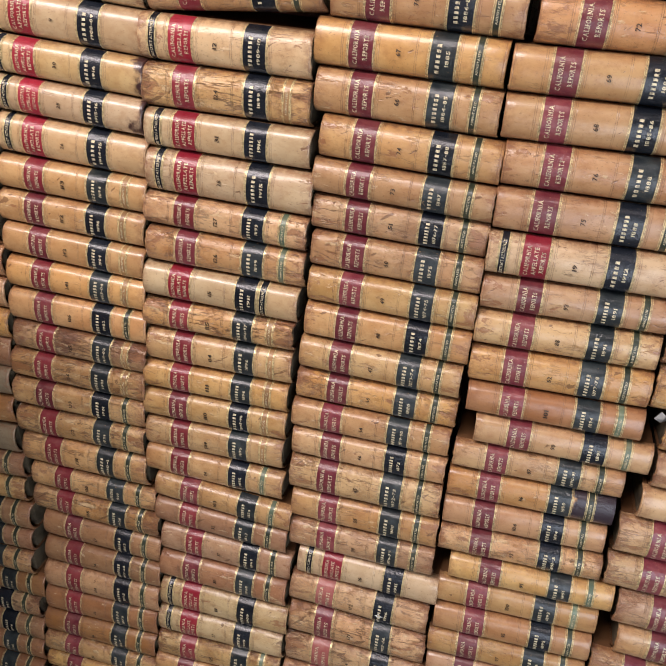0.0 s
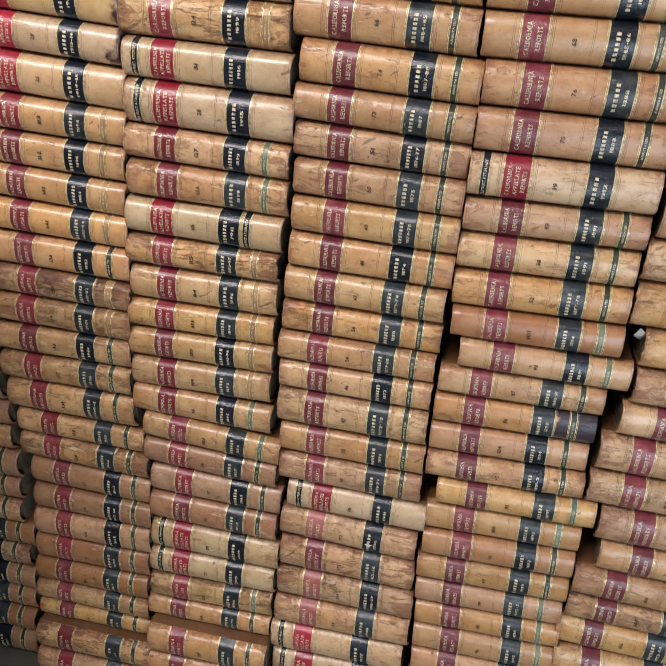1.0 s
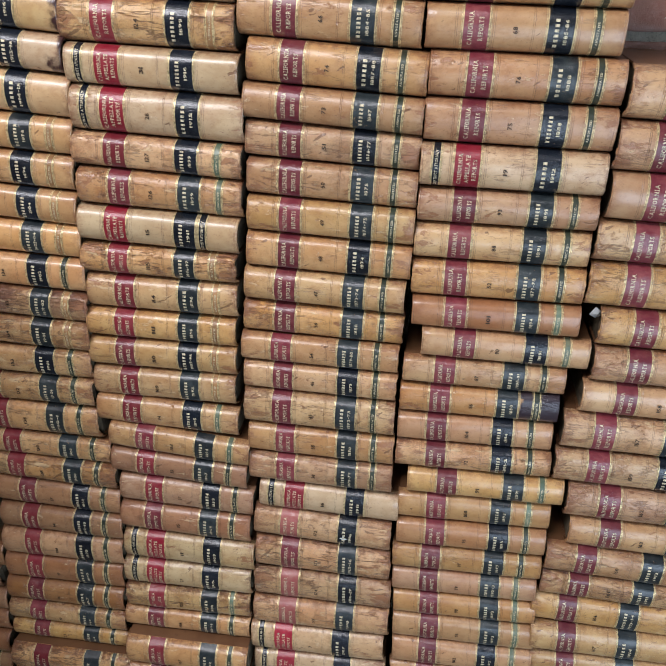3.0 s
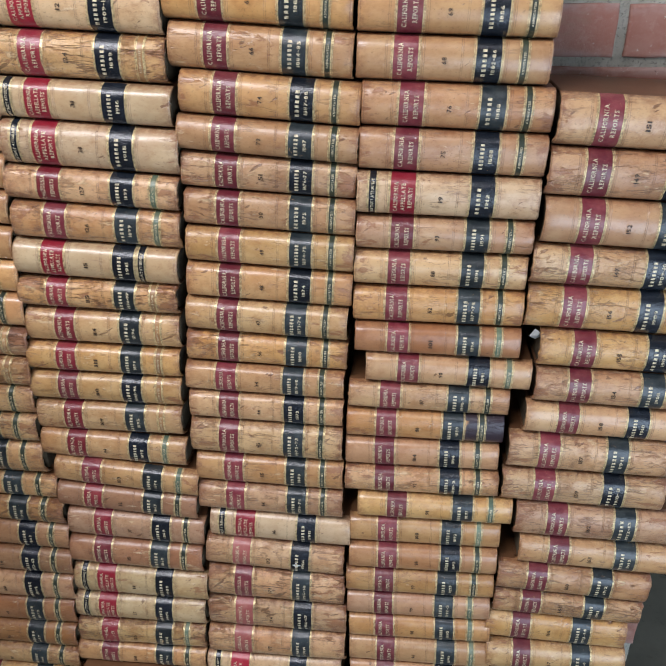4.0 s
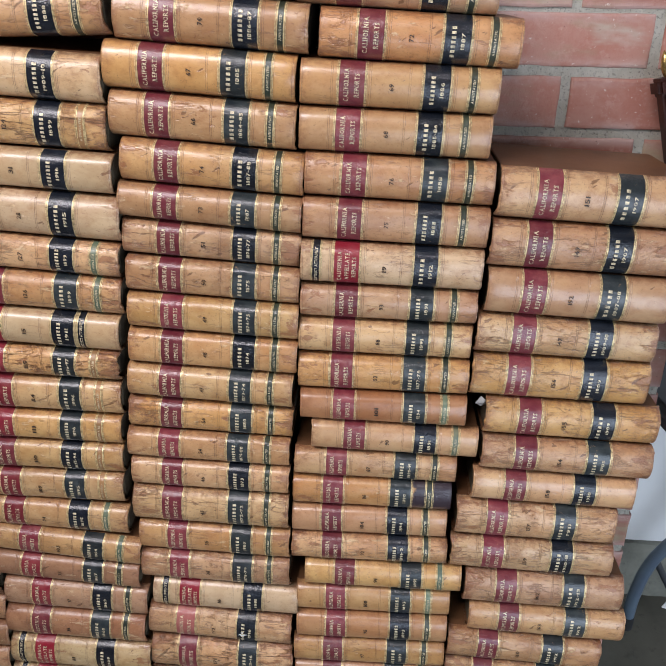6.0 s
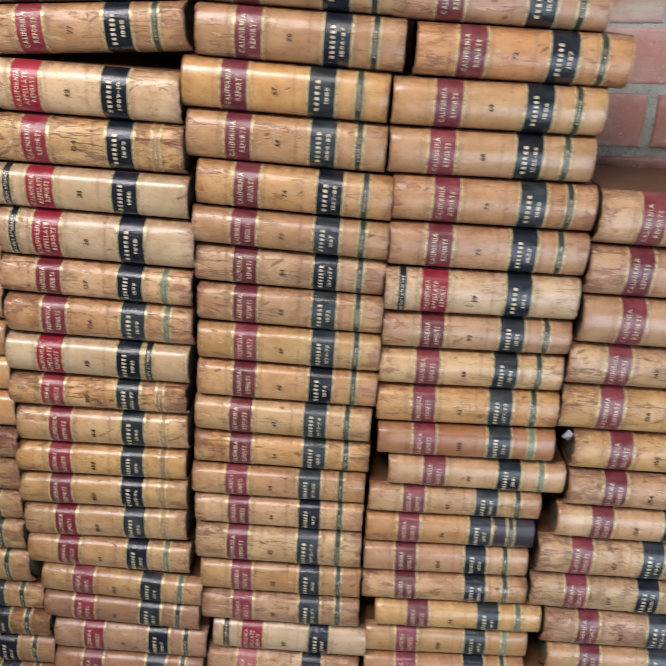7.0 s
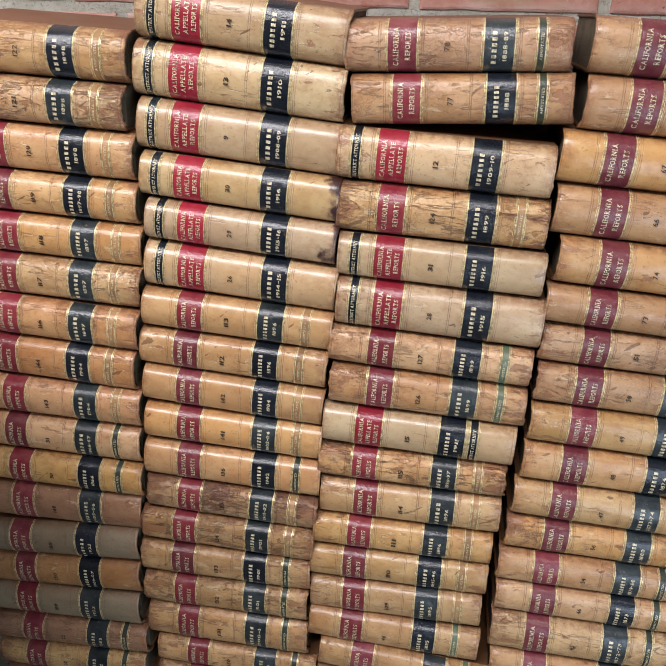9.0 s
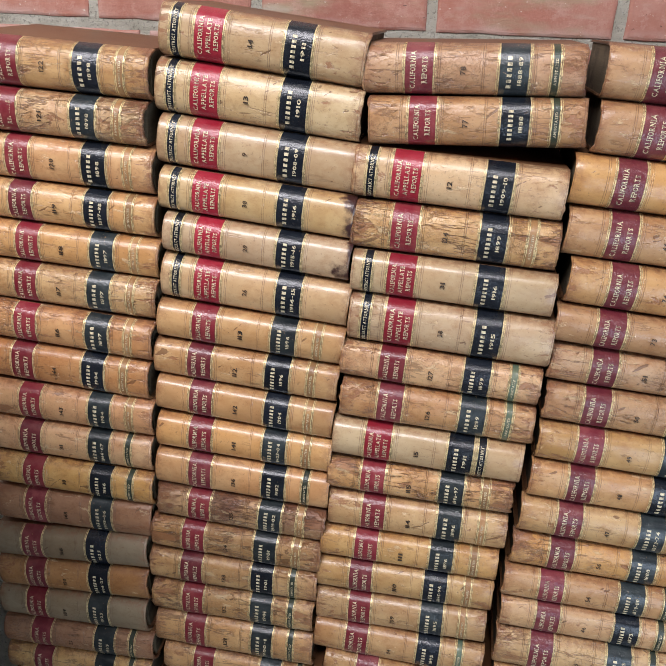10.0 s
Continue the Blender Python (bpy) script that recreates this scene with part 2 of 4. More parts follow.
def mortar_mix():
    n = Nodes("mortar")
    vec, chance = n.where()
    tone = n.mix(n.ramp(n.noise(vec, 30, 6, 0.7), 0.35, 0.65), (0.56, 0.525, 0.43), (0.70, 0.665, 0.57))
    tone = n.mix(n.math("MULTIPLY", n.ramp(n.noise(vec, 240, 4, 0.7), 0.52, 0.66), 0.75), tone, (0.24, 0.22, 0.17))
    tone = n.mix(n.math("MULTIPLY", n.ramp(n.noise(vec, 330, 3, 0.7), 0.60, 0.68), 0.6), tone, (0.68, 0.66, 0.60))
    n.bump(n.math("ADD", n.noise(vec, 70, 5, 0.7), n.noise(vec, 300, 6, 0.8)), 1.0, 0.006)
    return n.done(tone, 0.95)


def concrete(name, light, dark):
    n = Nodes(name)
    vec, chance = n.where()
    tone = n.mix(n.ramp(n.noise(vec, 3.5, 6, 0.65), 0.3, 0.7), light, dark)
    tone = n.mix(n.math("MULTIPLY", n.ramp(n.noise(vec, 26, 6, 0.75), 0.55, 0.7), 0.5), tone, tuple(c * 0.5 for c in dark))
    n.bump(n.noise(vec, 60, 6, 0.7), 0.3, 0.003)
    return n.done(tone, 0.75)


BOARD = board_leather()
PAGES = paper_edges()
RED = label_leather("red_label", (0.29, 0.014, 0.028), (0.36, 0.035, 0.050), 0.0, 0.30)
CRIMSON = label_leather("crimson_label", (0.19, 0.017, 0.027), (0.25, 0.05, 0.05), 0.02, 0.30)
BURGUNDY = label_leather("burgundy_label", (0.15, 0.02, 0.030), (0.24, 0.06, 0.06), 0.035, 0.32)
ROSE = label_leather("faded_red_label", (0.33, 0.08, 0.07), (0.40, 0.14, 0.11), 0.05, 0.42)
BLACK = label_leather("black_label", (0.008, 0.010, 0.015), (0.016, 0.020, 0.027), 0.0, 0.24)
SLATE = label_leather("slate_label", (0.014, 0.019, 0.022), (0.040, 0.048, 0.048), 0.03, 0.28)
GREEN = label_leather("green_label", (0.020, 0.028, 0.018), (0.05, 0.058, 0.034), 0.03, 0.4)
FADED = label_leather("faded_green_label", (0.10, 0.15, 0.095), (0.22, 0.23, 0.14), 0.05, 0.45)
BAND = label_leather("brown_band", (0.30, 0.15, 0.06), (0.42, 0.24, 0.10), 0.03, 0.4)
GOLD = gilt("gilt", (0.82, 0.65, 0.34), 0.35)
LETTER = gilt("gilt_lettering", (0.78, 0.66, 0.43), 0.1)
INK = plain("dark_lettering", (0.018, 0.012, 0.008), (0.10, 0.06, 0.035), 200, 0.5)
BRICK = brick_clay()
MORTAR = mortar_mix()
FLOOR = concrete("concrete_floor", (0.10, 0.093, 0.07), (0.05, 0.046, 0.034))
FOOTING = concrete("bare_footing", (0.25, 0.25, 0.205), (0.06, 0.062, 0.047))
PAINT = plain("white_wall_paint", (0.24, 0.235, 0.22), (0.20, 0.195, 0.185), 5, 0.7)
CEIL = plain("ceiling_paint", (0.42, 0.415, 0.40), (0.36, 0.355, 0.34), 4, 0.8)
TABLE_TOP = plain("dark_grey_plastic", (0.055, 0.06, 0.066), (0.04, 0.043, 0.048), 30, 0.5, 0.0, 0.15)
TUBE = plain("grey_blue_enamel", (0.10, 0.14, 0.18), (0.08, 0.11, 0.15), 20, 0.35)
RUBBER = plain("black_rubber", (0.01, 0.01, 0.01), (0.02, 0.02, 0.02), 30, 0.7)
DARK_WOOD = plain("dark_brown_wood", (0.045, 0.014, 0.009), (0.022, 0.007, 0.005), 30, 0.35, 0.0, 0.2, 0.15)
BRASS = plain("brass", (0.60, 0.44, 0.17), (0.50, 0.35, 0.12), 30, 0.25, 0.9)
WHITE = plain("white_gloss_paint", (0.78, 0.78, 0.76), (0.70, 0.71, 0.70), 4, 0.5)
PALE = plain("pale_paper", (0.62, 0.58, 0.62), (0.52, 0.48, 0.54), 12, 0.6)
CARD = plain("white_card", (0.75, 0.75, 0.72), (0.65, 0.65, 0.62), 30, 0.7)

# ---- building blocks ----


def mesh_of(name, verts, faces, mats, index=None, uvs=None, smooth=False):
    me = bpy.data.meshes.new(name)
    me.from_pydata(verts, [], faces)
    for m in mats if isinstance(mats, (list, tuple)) else [mats]:
        me.materials.append(m)
    if index is not None:
        me.polygons.foreach_set("material_index", index)
    if uvs is not None:
        layer = me.uv_layers.new(name="UVMap")
        loops = np.empty(len(me.loops), dtype=np.int32)
        me.loops.foreach_get("vertex_index", loops)
        layer.data.foreach_set("uv", np.asarray(uvs, dtype=np.float32)[loops].ravel())
    if smooth:
        me.polygons.foreach_set("use_smooth", [True] * len(me.polygons))
    me.update()
    return me


def part(name, me, parent, label="", place=None):
    ob = new(name, me)
    ob.parent = parent
    if place is not None:
        ob.matrix_local = place
    if label:
        tagged(ob, label)
    return ob


def block(lo, hi, bevel=0.0015, segments=2):
    """Vertices and faces of a box with rounded edges."""
    bm = bmesh.new()
    size = Vector(hi) - Vector(lo)
    bmesh.ops.create_cube(bm, size=1, matrix=Matrix.Translation((Vector(lo) + Vector(hi)) / 2) @ Matrix.Diagonal((*size, 1)))
    if bevel:
        bmesh.ops.bevel(bm, geom=bm.edges[:], offset=bevel, segments=segments, affect="EDGES")
    return bm


def from_bm(name, bm, mat, smooth=False):
    me = bpy.data.meshes.new(name)
    bmesh.ops.recalc_face_normals(bm, faces=bm.faces[:])
    bm.to_mesh(me)
    bm.free()
    for m in mat if isinstance(mat, (list, tuple)) else [mat]:
        me.materials.append(m)
    if smooth:
        me.polygons.foreach_set("use_smooth", [True] * len(me.polygons))
    return me


TEXT = {}


# slab serifs: where each capital carries one (edge, foot or head, side)
SERIFS = {"A": "lb- rb+", "C": "rt+", "D": "lt- lb-", "E": "lt- lb-", "F": "lt- lb- sb+", "I": "lt- rt+ lb- rb+", "L": "lt- lb- st+",
          "N": "lt- lb- sb+ rt+", "P": "lt- lb- sb+", "R": "lt- lb- rb+", "S": "lb- rt+", "T": "cb- cb+", "Y": "lt- rt+ cb- cb+"}


def glyph(letter):
    """One bold capital or digit of the built-in font, its foot on zero and its height one."""
    curve = bpy.data.curves.new("words", "FONT")
    curve.body, curve.resolution_u, curve.offset = letter, 2, 0.022
    ob = bpy.data.objects.new("words", curve)
    me = bpy.data.meshes.new_from_object(ob)
    pts = np.array([v.co[:2] for v in me.vertices])
    faces = [tuple(p.vertices) for p in me.polygons]
    bpy.data.objects.remove(ob)
    bpy.data.meshes.remove(me)
    bpy.data.curves.remove(curve)
    lo, hi = pts.min(0), pts.max(0)
    pts = pts - lo
    if letter != "-":
        pts = pts / (hi - lo)[1]
    else:
        pts = pts / 0.73 + np.array((0, 0.38))
    wide = pts[:, 0].max()
    stem, reach, slab_high = 0.17, 0.11, 0.10
    verts = [tuple(q) for q in pts]
    for code in SERIFS.get(letter, "").split():
        x = {"l": 0.0, "r": wide, "s": stem, "c": wide / 2 + (stem / 2 if code[2] == "+" else -stem / 2)}[code[0]]
        x0, x1 = (x, x + reach) if code[2] == "+" else (x - reach, x)
        z0 = 0.0 if code[1] == "b" else 1.0 - slab_high
        i = len(verts)
        verts += [(x0, z0), (x1, z0), (x1, z0 + slab_high), (x0, z0 + slab_high)]
        faces.append((i, i + 1, i + 2, i + 3))
    return verts, faces


GLYPHS = {}


def words(text):
    """A line of flat bold letters in a unit box."""
    if text not in TEXT:
        verts, faces, pen = [], [], 0.0
        for letter in text:
            if letter == " ":
                pen += 0.45
                continue
            if letter not in GLYPHS:
                GLYPHS[letter] = glyph(letter)
            v, f = GLYPHS[letter]
            left = min(q[0] for q in v)
            base = len(verts)
            verts += [(x - left + pen, z) for x, z in v]
            faces += [tuple(i + base for i in face) for face in f]
            pen += max(q[0] for q in v) - left + 0.13
        pts = np.array(verts)
        lo, hi = pts.min(0), pts.max(0)
        TEXT[text] = ((pts - lo) / (hi - lo), faces)
    return TEXT[text]


def bars(count):
    """A row of plain upright bars in a unit box, for a name."""
    verts, faces = [], []
    pitch = 1 / count
    for k in range(count):
        a, b = k * pitch, k * pitch + pitch * 0.56
        i = len(verts)
        verts += [(a, 0), (b, 0), (b, 1), (a, 1)]
        faces.append((i, i + 1, i + 2, i + 3))
    return np.array(verts, dtype=float), faces


class Spine:
    """The rounded back of a lying book: x along it, z across it, y towards the reader."""

    def __init__(self, length, thick, bulge, seed, rough):
        self.length, self.thick, self.bulge, self.seed, self.rough = length, thick, bulge, seed, rough

    def y(self, s, x=0.0):
        q = abs(2 * s - 1)
        uneven = noise.noise((self.seed + x * 25, self.seed * 3.1, s * 2.5)) * self.rough * (1 - q * q)
        return 0.011 - self.bulge * (1 - q * q) - 0.0115 * (1 - q ** 9) + uneven

    def sheet(self, name, strips, lift, s0=0.0, s1=1.0, steps=18, ragged=0.0):
        """Bands laid on the back: strips of (x0, x1, material number)."""
        verts, faces, index = [], [], []
        for xa, xb, m in strips:
            base = len(verts)
            for k in range(steps + 1):
                s = s0 + (s1 - s0) * k / steps
                da, db = random.uniform(-ragged, ragged), random.uniform(-ragged, ragged)
                verts += [(xa + da, self.y(s, xa) - lift, s * self.thick), (xb + db, self.y(s, xb) - lift, s * self.thick)]
            for k in range(steps):
                i = base + 2 * k
                faces.append((i, i + 1, i + 3, i + 2))
                index.append(m)
        return verts, faces, index

    def letters(self, flat, x, cap, wide, lift=0.0015, middle=0.5):
        """Flat letters wrapped on the back: they read upwards, their heads towards the book's head."""
        pts, faces = flat
        verts = []
        for a, b in pts:
            z = self.thick * middle + (a - 0.5) * wide
            at = x + cap / 2 - b * cap
            verts.append((at, self.y(z / self.thick, at) - lift, z))
        return verts, faces


def joined(pieces):
    verts, faces = [], []
    for v, f in pieces:
        base = len(verts)
        verts += v
        faces += [tuple(i + base for i in face) for face in f]
    return verts, faces


BOOK_LABEL = {
    "cream": "cream smooth calf law book",
    "tan": "tan calf law book",
    "orange": "orange-tan calf law book",
    "pink": "pinkish-brown calf law book",
    "brown": "dark brown calf law book",
    "stained": "dark-stained tan calf law book",
    "olive": "olive-grey cloth law book",
}
WEAR_LABEL = ("with a clean spine", "with a lightly rubbed spine", "with a scuffed spine", "with a cracked flaking spine")
DEPTH = 0.168
STACK = "first"
PITCHED = {"first": 3.5, "second": 2.0, "third": 1.5, "fourth": 1.0, "fifth": 0.0, "sixth": -0.7}


def book(x, y, z, length, thick, tilt, number, year, series, tone, wear, tail, red=0.0):
    rng = random.Random(int(x * 1000) * 7919 + int(z * 1000))
    thing = new("law_book")
    thing.matrix_world = pose(x, y + rng.uniform(-0.003, 0.003), z, PITCHED[STACK], -tilt, rng.uniform(-0.5, 0.5))
    extra = {"S": ", burnt", "D": ", torn"}.get(tail, "")
    tagged(thing, BOOK_LABEL[tone] + " " + WEAR_LABEL[wear] + extra, "book", "books in the " + STACK + " stack")
    thick -= 0.0006
    full, length = length, length - 0.0025
    bulge = 0.0095 * (thick / 0.055) + rng.uniform(-0.002, 0.0015)
    sp = Spine(length, thick, bulge, x * 9 + z * 17, 0.0006 * (1 + wear))
    shift = red + rng.uniform(-0.005, 0.005)
    hide = leather_for(tone, wear, tail)

    # spine: a closed leather shell
    steps, cuts = 18, 18
    rag = 0.0008 + 0.0010 * wear
    lean = [rag * 1.3 * noise.noise((k * 0.33, sp.seed * 5.3, 0.0)) for k in range(2 * (steps + 1))]
    for k in range(wear):
        spot = rng.randrange(2 * (steps + 1))
        lean[spot] += rng.uniform(0.001, 0.003) * (1 if spot <= steps else -1)
    stations = [0, 0.004, 0.012] + [0.012 + (1 - 0.024) * k / cuts for k in range(1, cuts)] + [0.988, 0.996, 1]
    verts, uvs, faces = [], [], []
    ring = 2 * (steps + 1)
    for i, f in enumerate(stations):
        pinch = 0.0022 if i in (0, len(stations) - 1) else (0.0006 if i in (1, len(stations) - 2) else 0.0)
        for back in (0, 1):
            for k in range(steps + 1):
                s = k / steps if not back else 1 - k / steps
                yy = sp.y(s, f * length) + pinch + (0.0028 if back else 0.0)
                xx = f * length
                if i == 0:
                    xx += lean[k if not back else steps - k] + 0.0012 * math.sin(math.pi * s)
                if i == len(stations) - 1:
                    xx += lean[steps + 1 + (k if not back else steps - k)] - 0.0012 * math.sin(math.pi * s)
                zz = s * thick
                if back:
                    zz = thick * 0.5 + (zz - thick * 0.5) * 0.94
                verts.append((xx, yy, zz))
                uvs.append((f - shift, s))
    for i in range(len(stations) - 1):
        for k in range(ring):
            a, b = i * ring + k, i * ring + (k + 1) % ring
            faces.append((a, a + ring, b + ring, b))
    for i in (0, len(stations) - 1):
        for k in range(steps):
            a = i * ring + k
            d = i * ring + 2 * steps + 1 - k
            quad = (a, a + 1, d - 1, d)
            faces.append(quad if i == 0 else quad[::-1])
    part("spine", mesh_of("spine", verts, faces, hide, uvs=uvs, smooth=True), thing)

    # boards and pages
    for name, z0, z1 in (("back_cover", 0.0, 0.003), ("front_cover", thick - 0.003, thick)):
        bm = block((0.0012, 0.010, z0), (length - 0.0012, DEPTH, z1), 0.0011, 2)
        part(name, from_bm(name, bm, BOARD), thing, "brown leather board")
    bm = block((0.004, 0.012, 0.003), (length - 0.004, DEPTH - 0.004, thick - 0.003), 0)
    part("page_block", from_bm("page_block", bm, PAGES), thing, "grey-brown dusty page edges")

    # labels
    k = full / 0.236

    def at(f):
        return (f + shift) * full

    def ruled(a, b, twice=True):
        strips = [(a - 0.0017, a - 0.0003, 1), (a, b, 0), (b + 0.0003, b + 0.0017, 1)]
        if twice:
            strips += [(a - 0.0032, a - 0.0025, 1), (b + 0.0025, b + 0.0032, 1)]
        return strips

    def label(name, a, b, mat, lines, text_label):
        v, f, idx = sp.sheet(name, ruled(a, b), 0.0009, ragged=0.00015 * wear)
        ob = part(name, mesh_of(name, v, f, [mat, GOLD], idx, smooth=True), thing, text_label)
        pieces = [sp.letters(flat, xc, cap, wide) for flat, xc, cap, wide in lines]
        v, f = joined(pieces)
        part("lettering", mesh_of("lettering", v, f, LETTER), ob)
        return ob

    fit = thick * 0.80
    app = series == "A"
    if app:
        a, b = at(0.182), at(0.182) + 0.0315 * k
        rows = (("CALIFORNIA", 0.22, 0.94), ("APPELLATE", 0.52, 0.86), ("REPORTS", 0.80, 0.66))
        title = RED
    else:
        a, b = at(0.195), at(0.195) + 0.0292 * k
        rows = (("CALIFORNIA", 0.28, 0.96), ("REPORTS", 0.70, 0.70))
        title = ROSE if number in ("172", "174", "177") else (CRIMSON if STACK in ("first", "second", "third") and rng.random() < 0.6 else BURGUNDY)
    label("title_label", a, b, title,
          [(words(t), a + (b - a) * f, 0.0057 if not app else 0.0053, fit * w * 0.92) for t, f, w in rows], "red leather label with gilt lettering")
    c, d = at(0.612), at(0.612) + 0.0295 * k
    dark = BLACK if app or rng.random() < 0.35 else SLATE
    rep = label("reporter_label", c, d, dark,
                [(bars(rng.choice((6, 7, 7))), c + (d - c) * 0.33, 0.0050, fit * 0.80), (words(year), c + (d - c) * 0.70, 0.0044, fit * (0.40 if len(year) < 5 else 0.66))],
                "black leather label with gilt lettering")
    if tail == "X":
        pts = [(-0.006, 0), (-0.002, 0.002), (0, 0.007), (0.002, 0.002), (0.008, 0.001), (0.003, -0.002), (0.001, -0.008), (-0.002, -0.002)]
        vv = [(c + 0.009 + px, sp.y((0.45 * thick + pz) / thick) - 0.0011, 0.45 * thick + pz) for px, pz in pts]
        part("chip", mesh_of("chip", vv, [tuple(range(8))], CARD), rep, "pale chip out of the label")
    pts, f = words(number)
    v, f = sp.letters((pts, f), at(0.452), 0.0057, 0.0041 * len(number))
    part("volume_number", mesh_of("volume_number", v, f, INK), thing, "dark stamped volume number")
    if app and tail != "K":
        a, b = at(0.066), at(0.066) + 0.0085
        label("owner_label", a, b, BLACK, [(words("DISTRICT ATTORNEY"), (a + b) / 2, 0.0038, thick * 0.80)], "narrow black label with gilt lettering")
    if tail == "K":
        a, b = at(0.765), at(0.765) + 0.0085
        label("owner_label", a, b, BLACK, [(words("DISTRICT ATTORNEY"), (a + b) / 2, 0.0038, thick * 0.80)], "narrow black label with gilt lettering")
    mats = {"G": GREEN, "g": GREEN, "D": GREEN, "F": FADED, "N": BAND}
    if tail in mats:
        a, b = at(0.838), at(0.838) + 0.0066 * k
        label("tail_label", a, b, mats[tail], [(words("ANNOTATED"), (a + b) / 2, 0.0028, thick * 0.50)], "narrow tail label with gilt lettering")
    return thing


# ---- setting ----


def slab(name, lo, hi, mat, label, category):
    ob = new(name, from_bm(name, block(lo, hi, 0), mat))
    return tagged(ob, label, category, kind="structure")


slab("floor", (-3.0, -3.6, -0.1), (3.4, 1.7, 0.0), FLOOR, "dark grey worn concrete floor", "floor")
slab("ceiling", (-3.0, -3.6, 3.0), (3.4, 1.7, 3.1), CEIL, "plain white ceiling", "ceiling")
slab("wall_south", (-3.0, -3.7, 0.0), (3.4, -3.6, 3.0), PAINT, "plain white painted wall", "wall")
slab("wall_west", (-3.1, -3.6, 0.0), (-3.0, 1.7, 3.0), PAINT, "plain white painted wall", "wall")
slab("wall_east", (3.4, -3.6, 0.0), (3.5, 1.7, 3.0), PAINT, "plain white painted wall", "wall")
WALL_Y, PIER_X = 0.215, 0.790
slab("wall_recess", (PIER_X, 0.60, 0.18), (3.4, 1.15, 3.0), WHITE, "white painted wall behind the brick pier", "wall")


def wall_footing():
    """Bare rough footing below the plaster, whose lower edge has broken away unevenly."""
    verts, faces = [], []
    count = 110
    for k in range(count + 1):
        x = PIER_X + 2.6 * k / count
        wob = noise.noise((x * 14, 3.1, 0.0)) * 0.010 + noise.noise((x * 45, 7.7, 0.0)) * 0.005
        for y, z in ((1.14, 0.0), (0.604, 0.0), (0.609 + 0.6 * wob, 0.09), (0.618, 0.150 + wob), (0.65, 0.168 + 0.6 * wob), (1.14, 0.176)):
            verts.append((x, y, z))
    for k in range(count):
        for j in range(5):
            i = 6 * k + j
            faces.append((i, i + 1, i + 7, i + 6))
    ob = new("baseboard", mesh_of("baseboard", verts, faces, FOOTING))
    return tagged(ob, "bare grey concrete footing below broken white plaster", "footing", kind="structure")


wall_footing()
# unseen partition, added to block the ceiling lamp and shade the lower left
low = slab("wall_low", (-0.95, 0.0, 0.0), (0.0, 0.06, 1.32), PAINT, "unseen added low partition that shades the lower left stacks", "wall")
low.matrix_world = pose(-0.58, -0.445, 0, 0, 0, -30)
COURSE, PITCH, JOINT = 0.0838, 0.233, 0.0135
pier = slab("wall_brick", (-3.0, WALL_Y + 0.0035, 0.0), (PIER_X - 0.004, 1.15, 3.0), MORTAR, "red brick wall with grey mortar joints", "wall")

# ---- stacks of books: x, y, z, length, thickness, tilt, number, year, series, tone, wear, tail ----

STACK = "first"
book(-0.748, 0.024, 1.3851, 0.238, 0.0582, -2.73, "122", "1898", "R", "tan", 2, "N")
book(-0.755, 0.021, 1.3317, 0.238, 0.0536, -2.64, "121", "1898", "R", "tan", 3, "N")
book(-0.748, 0.018, 1.2744, 0.238, 0.0566, -2.48, "120", "1898", "R", "tan", 1, "N")
book(-0.748, 0.015, 1.2228, 0.239, 0.0520, -2.69, "119", "1897-98", "R", "tan", 1, "N")
book(-0.744, 0.012, 1.1707, 0.238, 0.0521, -2.75, "118", "1897", "R", "orange", 1, "N")
book(-0.749, 0.010, 1.1159, 0.239, 0.0546, -2.54, "117", "1897", "R", "tan", 2, "N")
book(-0.754, 0.007, 1.0619, 0.238, 0.0553, -3.06, "116", "1897", "R", "orange", 2, "N")
book(-0.762, 0.004, 1.0040, 0.239, 0.0575, -2.62, "144", "1904", "R", "orange", 1, "N")
book(-0.756, 0.001, 0.9474, 0.238, 0.0541, -1.48, "143", "1904", "R", "orange", 1, "N")
book(-0.759, -0.002, 0.8913, 0.238, 0.0556, -1.18, "31", "1866-67", "R", "tan", 1, "G")
book(-0.759, -0.005, 0.8395, 0.239, 0.0511, -0.89, "30", "1866", "R", "tan", 1, "G")
book(-0.762, -0.007, 0.7752, 0.238, 0.0609, 0.77, "148", "1905-06", "R", "brown", 1, "-")
book(-0.768, -0.011, 0.7147, 0.239, 0.0547, 3.46, "188", "1923", "R", "olive", 0, "-")
book(-0.769, -0.014, 0.6586, 0.238, 0.0561, 3.37, "150", "1906-07", "R", "brown", 1, "-")
book(-0.775, -0.016, 0.6038, 0.238, 0.0580, 1.74, "189", "1923", "R", "olive", 0, "-")
book(-0.773, -0.020, 0.5531, 0.245, 0.0504, 1.90, "22", "1863", "R", "brown", 2, "G")
book(-0.772, -0.022, 0.5030, 0.239, 0.0509, 1.52, "20", "1862", "R", "tan", 2, "G")
book(-0.766, -0.025, 0.4456, 0.239, 0.0598, 0.57, "19", "1861", "R", "brown", 1, "G")
book(-0.770, -0.028, 0.3969, 0.238, 0.0486, 0.57, "18", "1861", "R", "brown", 1, "G")
book(-0.773, -0.031, 0.3461, 0.239, 0.0508, 0.57, "15", "1860", "R", "tan", 2, "G")
book(-0.754, -0.033, 0.2891, 0.239, 0.0570, 0.57, "13", "1859", "R", "brown", 1, "G")
book(-0.772, -0.036, 0.2359, 0.239, 0.0531, 0.57, "12", "1859", "R", "tan", 3, "G")
book(-0.766, -0.039, 0.1806, 0.239, 0.0553, 0.57, "11", "1858", "R", "brown", 1, "G")
